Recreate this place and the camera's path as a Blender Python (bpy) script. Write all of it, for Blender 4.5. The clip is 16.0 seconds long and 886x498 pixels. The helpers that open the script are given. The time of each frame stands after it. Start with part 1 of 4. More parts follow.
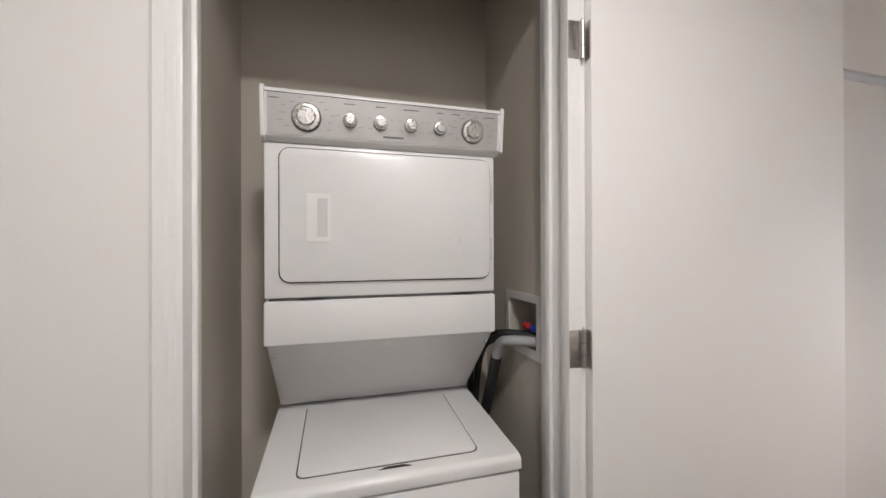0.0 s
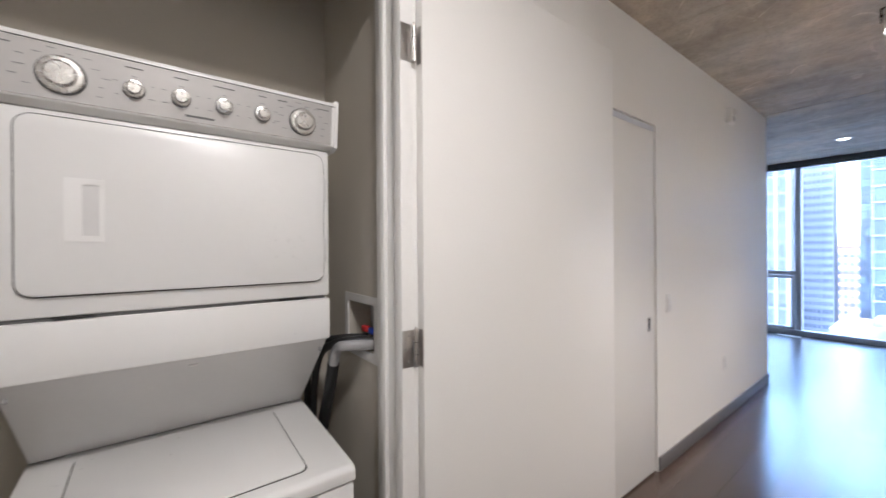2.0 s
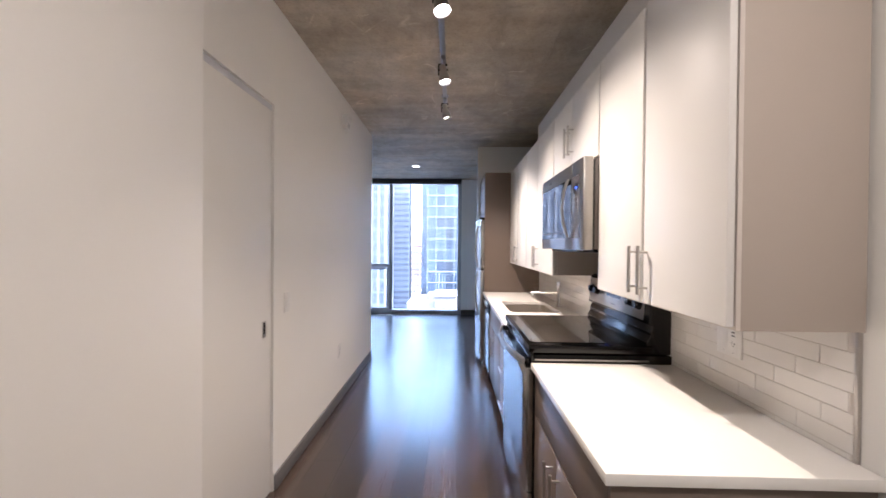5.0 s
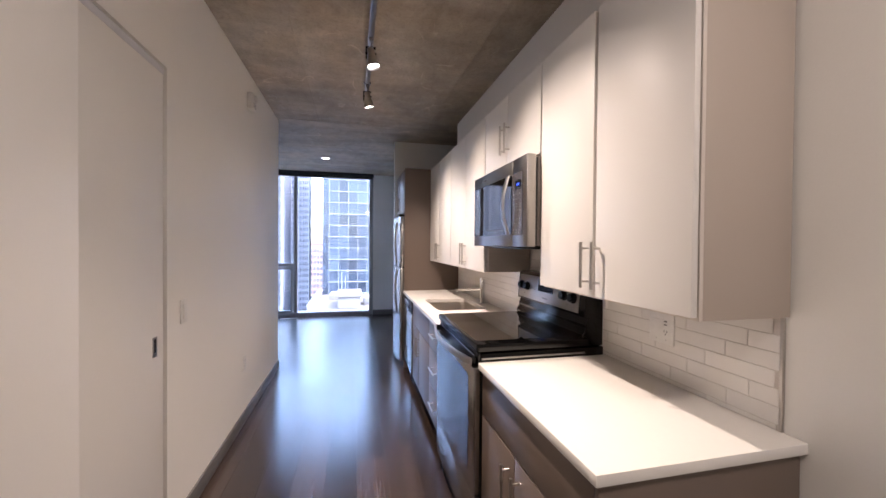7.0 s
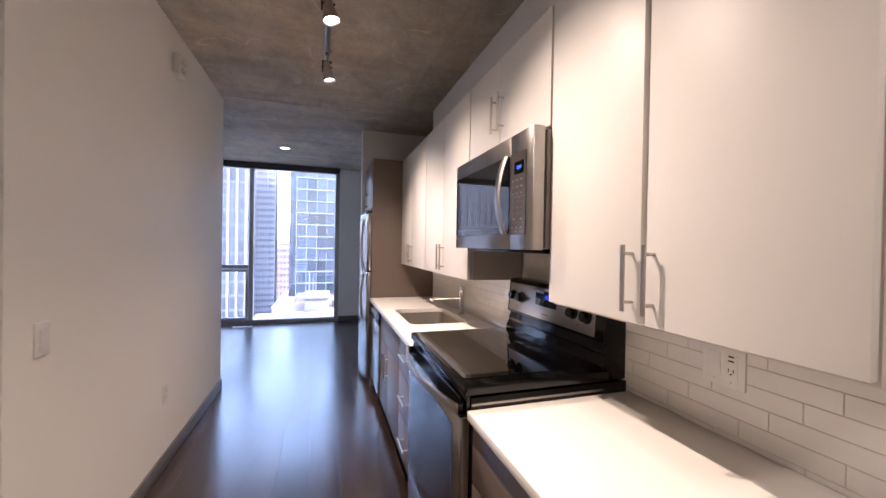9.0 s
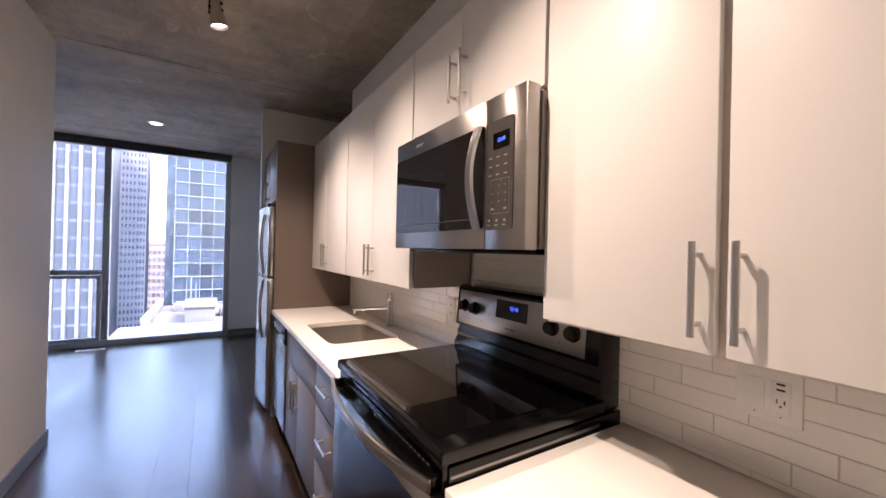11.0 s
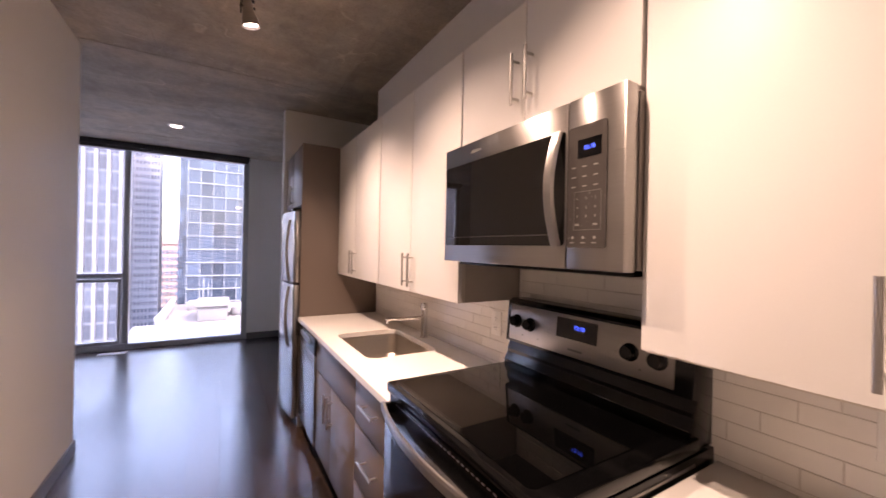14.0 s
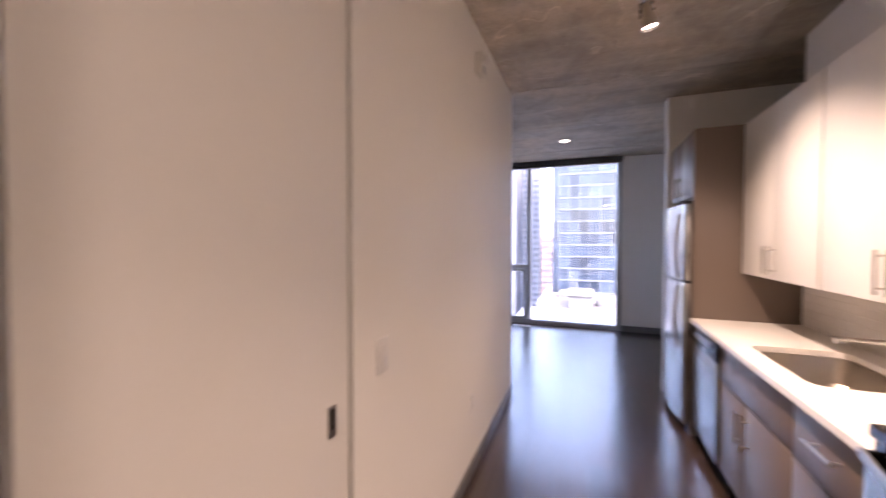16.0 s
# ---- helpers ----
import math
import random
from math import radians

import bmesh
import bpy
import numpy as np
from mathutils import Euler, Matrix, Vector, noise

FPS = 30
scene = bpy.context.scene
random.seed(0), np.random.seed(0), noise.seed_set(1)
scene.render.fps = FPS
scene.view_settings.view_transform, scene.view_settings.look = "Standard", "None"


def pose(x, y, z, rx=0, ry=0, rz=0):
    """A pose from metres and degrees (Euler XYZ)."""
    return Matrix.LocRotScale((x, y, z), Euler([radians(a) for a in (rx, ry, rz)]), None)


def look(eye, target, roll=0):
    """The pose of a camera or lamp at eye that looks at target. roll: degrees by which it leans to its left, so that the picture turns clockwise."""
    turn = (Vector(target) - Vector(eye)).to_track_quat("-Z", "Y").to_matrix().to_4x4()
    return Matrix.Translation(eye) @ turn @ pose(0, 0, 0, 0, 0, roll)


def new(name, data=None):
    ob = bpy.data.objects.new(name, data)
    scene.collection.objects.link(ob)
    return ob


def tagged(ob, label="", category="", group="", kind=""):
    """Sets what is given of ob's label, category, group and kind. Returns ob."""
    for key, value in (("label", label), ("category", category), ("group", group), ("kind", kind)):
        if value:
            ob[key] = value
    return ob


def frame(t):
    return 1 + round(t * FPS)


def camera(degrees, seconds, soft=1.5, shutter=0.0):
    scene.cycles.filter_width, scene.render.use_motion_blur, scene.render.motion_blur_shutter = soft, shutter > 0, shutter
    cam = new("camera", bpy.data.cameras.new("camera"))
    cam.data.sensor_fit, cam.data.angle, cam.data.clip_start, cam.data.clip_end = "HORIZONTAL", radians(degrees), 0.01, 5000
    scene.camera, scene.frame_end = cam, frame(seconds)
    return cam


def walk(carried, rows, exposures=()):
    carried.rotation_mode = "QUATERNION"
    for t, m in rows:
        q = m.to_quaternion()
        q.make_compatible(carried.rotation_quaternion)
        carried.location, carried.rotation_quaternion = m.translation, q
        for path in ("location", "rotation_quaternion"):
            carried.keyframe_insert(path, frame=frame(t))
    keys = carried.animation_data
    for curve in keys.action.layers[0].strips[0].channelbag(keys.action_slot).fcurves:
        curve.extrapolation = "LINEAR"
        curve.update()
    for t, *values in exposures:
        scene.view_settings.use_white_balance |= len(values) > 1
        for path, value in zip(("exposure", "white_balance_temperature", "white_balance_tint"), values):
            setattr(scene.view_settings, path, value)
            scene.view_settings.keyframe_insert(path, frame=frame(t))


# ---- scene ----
cam = camera(99.4, 16.0, shutter=0.4)
PATH = [
    (0, (0.21, 0.24, 1.397), (0.754, 2.165, 1.402), -0.2),
    (0.5, (0.215, 0.247, 1.395), (0.838, 2.148, 1.401), -0.2),
    (1, (0.23, 0.259, 1.395), (1.013, 2.099, 1.395), -0.2),
    (1.5, (0.26, 0.247, 1.396), (1.217, 2.004, 1.398), -0.4),
    (2, (0.284, 0.247, 1.402), (1.497, 1.837, 1.399), -0.4),
    (2.5, (0.315, 0.245, 1.408), (1.761, 1.627, 1.396), -0.2),
    (3, (0.365, 0.244, 1.413), (2.021, 1.365, 1.388), -0.0),
    (3.5, (0.426, 0.239, 1.409), (2.239, 1.085, 1.384), 0.1),
    (4, (0.529, 0.264, 1.41), (2.44, 0.853, 1.381), 0.3),
    (4.5, (0.631, 0.296, 1.406), (2.607, 0.605, 1.382), 0.4),
    (5, (0.697, 0.31, 1.385), (2.697, 0.359, 1.367), 0.5),
    (7.5, (0.942, 0.498, 1.377), (2.881, 0.012, 1.353), 0.6),
    (8, (1.089, 0.456, 1.385), (3.025, -0.042, 1.364), 0.8),
    (8.5, (1.193, 0.425, 1.378), (3.121, -0.107, 1.359), 0.9),
    (9, (1.296, 0.389, 1.379), (3.202, -0.216, 1.363), 1.0),
    (9.5, (1.423, 0.392, 1.37), (3.28, -0.352, 1.36), 1.1),
    (10, (1.527, 0.383, 1.351), (3.321, -0.5, 1.349), 1.2),
    (12.5, (1.905, 0.4, 1.388), (3.545, -0.746, 1.4), 1.4),
    (13, (1.908, 0.45, 1.386), (3.539, -0.707, 1.398), 1.4),
    (13.5, (1.901, 0.495, 1.403), (3.534, -0.661, 1.415), 1.4),
    (14, (1.908, 0.479, 1.415), (3.63, -0.539, 1.415), 1.2),
    (14.5, (1.908, 0.49, 1.426), (3.765, -0.253, 1.406), 1.0),
    (15, (1.907, 0.527, 1.425), (3.862, 0.104, 1.39), 1.0),
    (15.5, (1.892, 0.605, 1.432), (3.891, 0.66, 1.38), 0.7),
    (16, (1.832, 0.672, 1.423), (3.703, 1.377, 1.374), 0.1),
]
EXPOSURES = [(0, 4.5, 5380, 10), (2, 4.6, 5350, 10), (3.5, 4.64, 5360, 10), (5, 4.42, 5750, 14), (7.5, 4.1, 6050, 19), (9, 4.04, 6200, 21), (12.5, 3.8, 6700, 23), (14.5, 4.1, 7250, 36), (15.5, 4.36, 7050, 32), (16, 4.32, 6850, 30)]
walk(cam, [(t, look(eye, target, roll)) for t, eye, target, roll in PATH], EXPOSURES)

# ---- world and sun ----
world = bpy.data.worlds.new("city_sky")
scene.world = world
world.use_nodes = True
wn = world.node_tree
sky = wn.nodes.new("ShaderNodeTexSky")
sky.sky_type, sky.sun_disc = "NISHITA", False
sky.sun_elevation, sky.sun_rotation = radians(50), radians(200)
sky.air_density, sky.dust_density, sky.ozone_density = 1.0, 3.0, 1.0
wn.links.new(sky.outputs[0], wn.nodes["Background"].inputs[0])
wn.nodes["Background"].inputs[1].default_value = 0.15
sun_data = bpy.data.lights.new("sun", "SUN")
sun_data.energy, sun_data.angle, sun_data.color = 0.6, radians(12), (1.0, 0.96, 0.9)
sun = new("sun", sun_data)
sun.matrix_world = look((-20, 30, 60), (40, 0, 0))

# ---- lamps ----
HEADS = [(2.53, (2.24, 0.05, 0.86), 10.2, 106), (3.31, (3.18, 0.05, 0.86), 9.0, 105), (4.03, (4.18, 0.05, 0.86), 10.6, 104)]
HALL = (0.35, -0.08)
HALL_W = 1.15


def spot(name, at, aim, watts, color, cone, blend, radius):
    d = bpy.data.lights.new(name, "SPOT")
    d.energy, d.color, d.spot_size, d.spot_blend, d.shadow_soft_size = watts, color, radians(cone), blend, radius
    ob = new(name, d)
    ob.matrix_world = look(at, aim)
    return ob


for hx, aim, watts, cone in HEADS:
    p = Vector((hx, 0.385, 2.605))
    d = (Vector(aim) - p).normalized()
    spot("spot_beam", p + d * 0.088, aim, watts, (1.0, 0.8, 0.6), cone, 1.0, 0.01)
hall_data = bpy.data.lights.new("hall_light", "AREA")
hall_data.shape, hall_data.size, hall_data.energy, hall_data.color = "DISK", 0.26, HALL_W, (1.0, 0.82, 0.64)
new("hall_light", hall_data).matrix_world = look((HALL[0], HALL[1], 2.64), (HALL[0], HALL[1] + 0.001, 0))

# ---- node materials ----
def mat(name, color, rough=0.5, metal=0.0, vary=0.06, scale=6.0, fine=60.0, bump=0.05, spread=0.0, stretch=(1, 1, 1), coat=0.0, rough_vary=0.08):
    """A principled surface whose colour and roughness vary at two scales, with fine relief."""
    m = bpy.data.materials.new(name)
    m.use_nodes = True
    nt = m.node_tree
    b = nt.nodes["Principled BSDF"]
    b.inputs["Metallic"].default_value = metal
    b.inputs["Coat Weight"].default_value = coat
    tc, mp = nt.nodes.new("ShaderNodeTexCoord"), nt.nodes.new("ShaderNodeMapping")
    mp.inputs["Scale"].default_value = stretch
    nt.links.new(tc.outputs["Object"], mp.inputs[0])
    big, small = nt.nodes.new("ShaderNodeTexNoise"), nt.nodes.new("ShaderNodeTexNoise")
    big.inputs["Scale"].default_value, small.inputs["Scale"].default_value = scale, fine
    big.inputs["Detail"].default_value, small.inputs["Detail"].default_value = 4, 3
    for n in (big, small):
        nt.links.new(mp.outputs[0], n.inputs["Vector"])
    mix = nt.nodes.new("ShaderNodeMath")
    mix.operation = "MULTIPLY_ADD"
    mix.inputs[1].default_value = 0.5
    nt.links.new(small.outputs[0], mix.inputs[0])
    half = nt.nodes.new("ShaderNodeMath")
    half.operation = "MULTIPLY"
    half.inputs[1].default_value = 0.5
    nt.links.new(big.outputs[0], half.inputs[0])
    nt.links.new(half.outputs[0], mix.inputs[2])
    ramp = nt.nodes.new("ShaderNodeMapRange")
    ramp.inputs["From Min"].default_value, ramp.inputs["From Max"].default_value = 0.3, 0.7
    ramp.inputs["To Min"].default_value, ramp.inputs["To Max"].default_value = 1 - vary, 1 + vary
    nt.links.new(mix.outputs[0], ramp.inputs[0])
    value = ramp.outputs[0]
    if spread:
        info = nt.nodes.new("ShaderNodeObjectInfo")
        r2 = nt.nodes.new("ShaderNodeMapRange")
        r2.inputs["To Min"].default_value, r2.inputs["To Max"].default_value = 1 - spread, 1 + spread
        nt.links.new(info.outputs["Random"], r2.inputs[0])
        mul = nt.nodes.new("ShaderNodeMath")
        mul.operation = "MULTIPLY"
        nt.links.new(value, mul.inputs[0])
        nt.links.new(r2.outputs[0], mul.inputs[1])
        value = mul.outputs[0]
    tint = nt.nodes.new("ShaderNodeVectorMath")
    tint.operation = "SCALE"
    tint.inputs[0].default_value = color
    nt.links.new(value, tint.inputs["Scale"])
    nt.links.new(tint.outputs[0], b.inputs["Base Color"])
    rr = nt.nodes.new("ShaderNodeMapRange")
    rr.inputs["To Min"].default_value, rr.inputs["To Max"].default_value = max(0.02, rough - rough_vary), rough + rough_vary
    nt.links.new(mix.outputs[0], rr.inputs[0])
    gloss = rr.outputs[0]
    if spread:
        more = nt.nodes.new("ShaderNodeMath")
        more.operation = "MULTIPLY_ADD"
        more.inputs[1].default_value = 0.1 * spread
        nt.links.new(info.outputs["Random"], more.inputs[0])
        nt.links.new(gloss, more.inputs[2])
        gloss = more.outputs[0]
    nt.links.new(gloss, b.inputs["Roughness"])
    if bump:
        bp = nt.nodes.new("ShaderNodeBump")
        bp.inputs["Strength"].default_value, bp.inputs["Distance"].default_value = bump, 0.004
        nt.links.new(small.outputs[0], bp.inputs["Height"])
        nt.links.new(bp.outputs[0], b.inputs["Normal"])
    return m


def concrete(name):
    """Board-cast concrete: cloudy stains, streaks, pores and a few pale scratches."""
    m = bpy.data.materials.new(name)
    m.use_nodes = True
    nt = m.node_tree
    b = nt.nodes["Principled BSDF"]
    b.inputs["Roughness"].default_value = 0.75
    tc = nt.nodes.new("ShaderNodeTexCoord")

    def tex(scale, detail, warp, stretch=(1, 1, 1), rough=0.55):
        mp, n = nt.nodes.new("ShaderNodeMapping"), nt.nodes.new("ShaderNodeTexNoise")
        mp.inputs["Scale"].default_value = stretch
        nt.links.new(tc.outputs["Object"], mp.inputs[0])
        nt.links.new(mp.outputs[0], n.inputs["Vector"])
        n.inputs["Scale"].default_value, n.inputs["Detail"].default_value, n.inputs["Distortion"].default_value, n.inputs["Roughness"].default_value = scale, detail, warp, rough
        return n.outputs[0]

    def ramp(src, lo, hi, a, c):
        r = nt.nodes.new("ShaderNodeMapRange")
        for key, v in (("From Min", lo), ("From Max", hi), ("To Min", a), ("To Max", c)):
            r.inputs[key].default_value = v
        nt.links.new(src, r.inputs[0])
        return r.outputs[0]

    def times(p, q):
        k = nt.nodes.new("ShaderNodeMath")
        k.operation = "MULTIPLY"
        nt.links.new(p, k.inputs[0])
        nt.links.new(q, k.inputs[1])
        return k.outputs[0]

    def lines(scale, warp, width, hold):
        """Thin pale lines along the zero of a warped noise, kept only where a second noise is high."""
        d = nt.nodes.new("ShaderNodeMath")
        d.operation = "SUBTRACT"
        d.inputs[1].default_value = 0.5
        nt.links.new(tex(scale, 2, warp), d.inputs[0])
        e = nt.nodes.new("ShaderNodeMath")
        e.operation = "ABSOLUTE"
        nt.links.new(d.outputs[0], e.inputs[0])
        return times(ramp(e.outputs[0], 0.0, width, 1.0, 0.0), ramp(tex(3.1, 4, 0.4), hold, hold + 0.1, 0.0, 1.0))

    clouds = ramp(tex(0.8, 6, 0.5), 0.3, 0.7, 0.72, 1.24)
    blotch = ramp(tex(3.4, 7, 0.9, (0.8, 1.3, 1), 0.62), 0.34, 0.66, 0.87, 1.13)
    streaks = ramp(tex(2.2, 5, 0.3, (2.0, 0.35, 1)), 0.32, 0.68, 0.86, 1.14)
    grain = tex(55, 4, 0.0)
    pores = times(ramp(grain, 0.3, 0.5, 0.86, 1.02), ramp(tex(13, 6, 0.5, (1, 1, 1), 0.7), 0.35, 0.65, 0.92, 1.08))
    base = times(times(clouds, blotch), times(pores, streaks))
    scuff = nt.nodes.new("ShaderNodeMath")
    scuff.operation = "ADD"
    nt.links.new(lines(0.9, 0.9, 0.006, 0.5), scuff.inputs[0])
    nt.links.new(lines(1.7, 0.5, 0.006, 0.55), scuff.inputs[1])
    total = times(base, ramp(scuff.outputs[0], 0.0, 1.0, 1.0, 1.45))
    mix = nt.nodes.new("ShaderNodeMix")
    mix.data_type = "RGBA"
    mix.inputs[6].default_value, mix.inputs[7].default_value = (0.425, 0.35, 0.262, 1), (0.395, 0.362, 0.31, 1)
    nt.links.new(ramp(tex(1.3, 4, 0.4), 0.35, 0.65, 0.0, 1.0), mix.inputs[0])
    sc = nt.nodes.new("ShaderNodeVectorMath")
    sc.operation = "SCALE"
    nt.links.new(mix.outputs[2], sc.inputs[0])
    nt.links.new(total, sc.inputs["Scale"])
    nt.links.new(sc.outputs[0], b.inputs["Base Color"])
    bp = nt.nodes.new("ShaderNodeBump")
    bp.inputs["Strength"].default_value, bp.inputs["Distance"].default_value = 0.25, 0.004
    nt.links.new(grain, bp.inputs["Height"])
    nt.links.new(bp.outputs[0], b.inputs["Normal"])
    return m


def glow(name, color, strength):
    m = bpy.data.materials.new(name)
    m.use_nodes = True
    b = m.node_tree.nodes["Principled BSDF"]
    b.inputs["Base Color"].default_value = (*color, 1)
    b.inputs["Emission Color"].default_value = (*color, 1)
    b.inputs["Emission Strength"].default_value = strength
    return m


def pane_glass(name):
    m = bpy.data.materials.new(name)
    m.use_nodes = True
    b = m.node_tree.nodes["Principled BSDF"]
    b.inputs["Base Color"].default_value = (0.97, 0.985, 1, 1)
    b.inputs["Roughness"].default_value = 0.0
    b.inputs["IOR"].default_value = 1.45
    b.inputs["Transmission Weight"].default_value = 1.0
    return m


# drab olive wall tone, darkened so the colour carries the closet's shade
CLOSETW = mat("drab_closet_shade", (0.52, 0.485, 0.42), 0.8, vary=0.03, scale=1.6, fine=140, bump=0.08)
WALL = mat("white_wall_paint", (0.8, 0.785, 0.755), 0.55, vary=0.015, scale=1.2, fine=180, bump=0.06)
DOOR = mat("white_door_paint", (0.78, 0.765, 0.74), 0.55, vary=0.012, scale=1.5, fine=120, bump=0.025)
TRIM = mat("white_trim_paint", (0.8, 0.79, 0.77), 0.35, vary=0.015, scale=3, fine=90, bump=0.02)
CEIL_M = concrete("raw_concrete")
BASEB = mat("grey_rubber_base", (0.13, 0.125, 0.13), 0.5, vary=0.08)
PLANK = mat("dark_wood_plank", (0.037, 0.0245, 0.019), 0.22, vary=0.6, scale=5, fine=34, bump=0.012, spread=0.5, stretch=(0.12, 3.8, 1), rough_vary=0.03)
PLANK.node_tree.nodes["Principled BSDF"].inputs["Specular IOR Level"].default_value = 1.0
SUB = mat("dark_floor_joint", (0.012, 0.009, 0.008), 0.7)
CABW = mat("white_cabinet_laminate", (0.73, 0.715, 0.69), 0.46, vary=0.012, scale=2, fine=200, bump=0.015)
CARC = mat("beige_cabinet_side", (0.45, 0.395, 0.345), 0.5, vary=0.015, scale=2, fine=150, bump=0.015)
BANDM = mat("pale_edge_band", (0.62, 0.57, 0.52), 0.4, vary=0.02, bump=0.0)
GAP = mat("dark_panel_gap", (0.09, 0.09, 0.09), 0.6, bump=0.0)
PRINT = mat("soft_grey_print", (0.26, 0.26, 0.26), 0.6, bump=0.0)
CABIN = mat("grey_cabinet_edge", (0.34, 0.33, 0.32), 0.45)
TAUPE = mat("taupe_cabinet_laminate", (0.15, 0.115, 0.094), 0.34, vary=0.05, scale=3, fine=150, bump=0.03)
TOE = mat("black_toe_kick", (0.02, 0.018, 0.017), 0.6)
QUARTZ = mat("white_quartz", (0.8, 0.785, 0.755), 0.24, vary=0.012, scale=60, fine=400, bump=0.0, rough_vary=0.03)
TILE = mat("glazed_white_tile", (0.74, 0.72, 0.69), 0.12, vary=0.015, scale=6, fine=30, bump=0.03, spread=0.015, rough_vary=0.04)
GROUT = mat("beige_grout", (0.58, 0.54, 0.5), 0.85, vary=0.08, bump=0.2)
STEEL = mat("brushed_stainless_steel", (0.33, 0.315, 0.3), 0.3, 1.0, vary=0.05, scale=4, fine=70, bump=0.0, stretch=(0.15, 1, 6))
STEELV = mat("brushed_upright_steel", (0.4, 0.39, 0.38), 0.22, 1.0, vary=0.05, scale=4, fine=70, bump=0.0, stretch=(6, 1, 0.15))
STEEL.node_tree.nodes["Principled BSDF"].inputs["Anisotropic"].default_value = 0.65
STEEL.node_tree.nodes["Principled BSDF"].inputs["Anisotropic Rotation"].default_value = 0.25
SINKM = mat("satin_sink_steel", (0.54, 0.5, 0.45), 0.3, 1.0, vary=0.04, scale=5, fine=90, bump=0.0)
CHROME = mat("polished_chrome", (0.75, 0.75, 0.76), 0.08, 1.0, vary=0.02, bump=0.0, rough_vary=0.03)
NICKEL = mat("satin_nickel", (0.5, 0.48, 0.46), 0.33, 1.0, vary=0.03, bump=0.0)
BLACKG = mat("black_ceramic_glass", (0.0012, 0.0012, 0.0013), 0.03, vary=0.1, bump=0.0, rough_vary=0.01)
BLACKP = mat("black_plastic", (0.002, 0.002, 0.0022), 0.16, vary=0.1, bump=0.02)
for dark, level in ((BLACKG, 0.5), (BLACKP, 0.3)):
    dark.node_tree.nodes["Principled BSDF"].inputs["Specular IOR Level"].default_value = level
DARKG = mat("dark_oven_glass", (0.006, 0.0055, 0.005), 0.025, vary=0.1, bump=0.0, rough_vary=0.005)
ENAMEL = mat("white_enamel", (0.78, 0.775, 0.765), 0.3, vary=0.01, scale=3, fine=60, bump=0.02)
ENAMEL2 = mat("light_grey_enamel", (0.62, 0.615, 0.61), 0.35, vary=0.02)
SILVER = mat("silver_console_film", (0.46, 0.45, 0.44), 0.4, 0.25, vary=0.03, bump=0.01)
GREYINK = mat("grey_print", (0.12, 0.12, 0.12), 0.6, bump=0.0)
LIGHTINK = mat("pale_print", (0.19, 0.185, 0.175), 0.6, bump=0.0)
RUBBER = mat("black_hose_rubber", (0.015, 0.015, 0.016), 0.5, vary=0.1)
GREYPL = mat("grey_plastic", (0.36, 0.36, 0.37), 0.45)
KNOBM = mat("satin_silver_knob", (0.6, 0.59, 0.57), 0.28, 0.95, vary=0.03, bump=0.0)
REDPL = mat("red_plastic", (0.5, 0.03, 0.03), 0.4)
BLUEPL = mat("blue_plastic", (0.03, 0.06, 0.4), 0.4)
WHITEPL = mat("white_plastic", (0.71, 0.7, 0.68), 0.35, bump=0.0)
SLOT = mat("dark_slot", (0.02, 0.02, 0.02), 0.6, bump=0.0)
FRAMEM = mat("grey_anodised_aluminium", (0.4, 0.42, 0.45), 0.4, 0.3, vary=0.05)
TRACKM = mat("pale_aluminium_track", (0.62, 0.63, 0.67), 0.4, 0.1, vary=0.04)
SHADE = mat("dark_roller_shade", (0.05, 0.05, 0.055), 0.7, vary=0.1)
GLASS = pane_glass("clear_window_glass")
LEDB = glow("blue_led_digits", (0.05, 0.12, 1.0), 0.16)
LAMPG = glow("lit_lamp_lens", (1.0, 0.9, 0.78), 3.5)
DOWNG = glow("lit_downlight_lens", (1.0, 0.95, 0.88), 0.5)
WHITESTONE = mat("white_city_stone", (0.165, 0.18, 0.205), 0.7, vary=0.08, scale=0.3, fine=3, bump=0.0)
ROOFM = mat("white_roof_membrane", (0.13, 0.13, 0.135), 0.8, vary=0.08, scale=0.4, fine=4, bump=0.0)
DARKTOWER = mat("grey_tower_cladding", (0.14, 0.16, 0.205), 0.6, vary=0.1, scale=0.2, fine=3, bump=0.0)
TOWERGL = mat("blue_tower_glass", (0.034, 0.05, 0.078), 0.15, 0.0, vary=0.1, scale=0.12, fine=0.3, bump=0.0, spread=0.5)
TOWERDK = mat("dark_tower_window", (0.06, 0.078, 0.115), 0.5, vary=0.1, scale=0.3, fine=3, bump=0.0, spread=0.4)
BRICKM = mat("pink_city_brick", (0.25, 0.185, 0.17), 0.85, vary=0.12, scale=0.2, fine=3, bump=0.0)
STREET = mat("grey_street", (0.12, 0.12, 0.125), 0.9, vary=0.2, scale=0.02, fine=0.3, bump=0.0)


# ---- mesh helpers ----
BASE = {}


def thing(name, label, category, at=(0, 0, 0), group="", kind=""):
    """An Empty at a thing's base; its parts are given in world metres."""
    ob = new(name)
    ob.empty_display_size = 0.05
    ob.location = at
    BASE[ob] = Vector(at)
    return tagged(ob, label, category, group, kind)


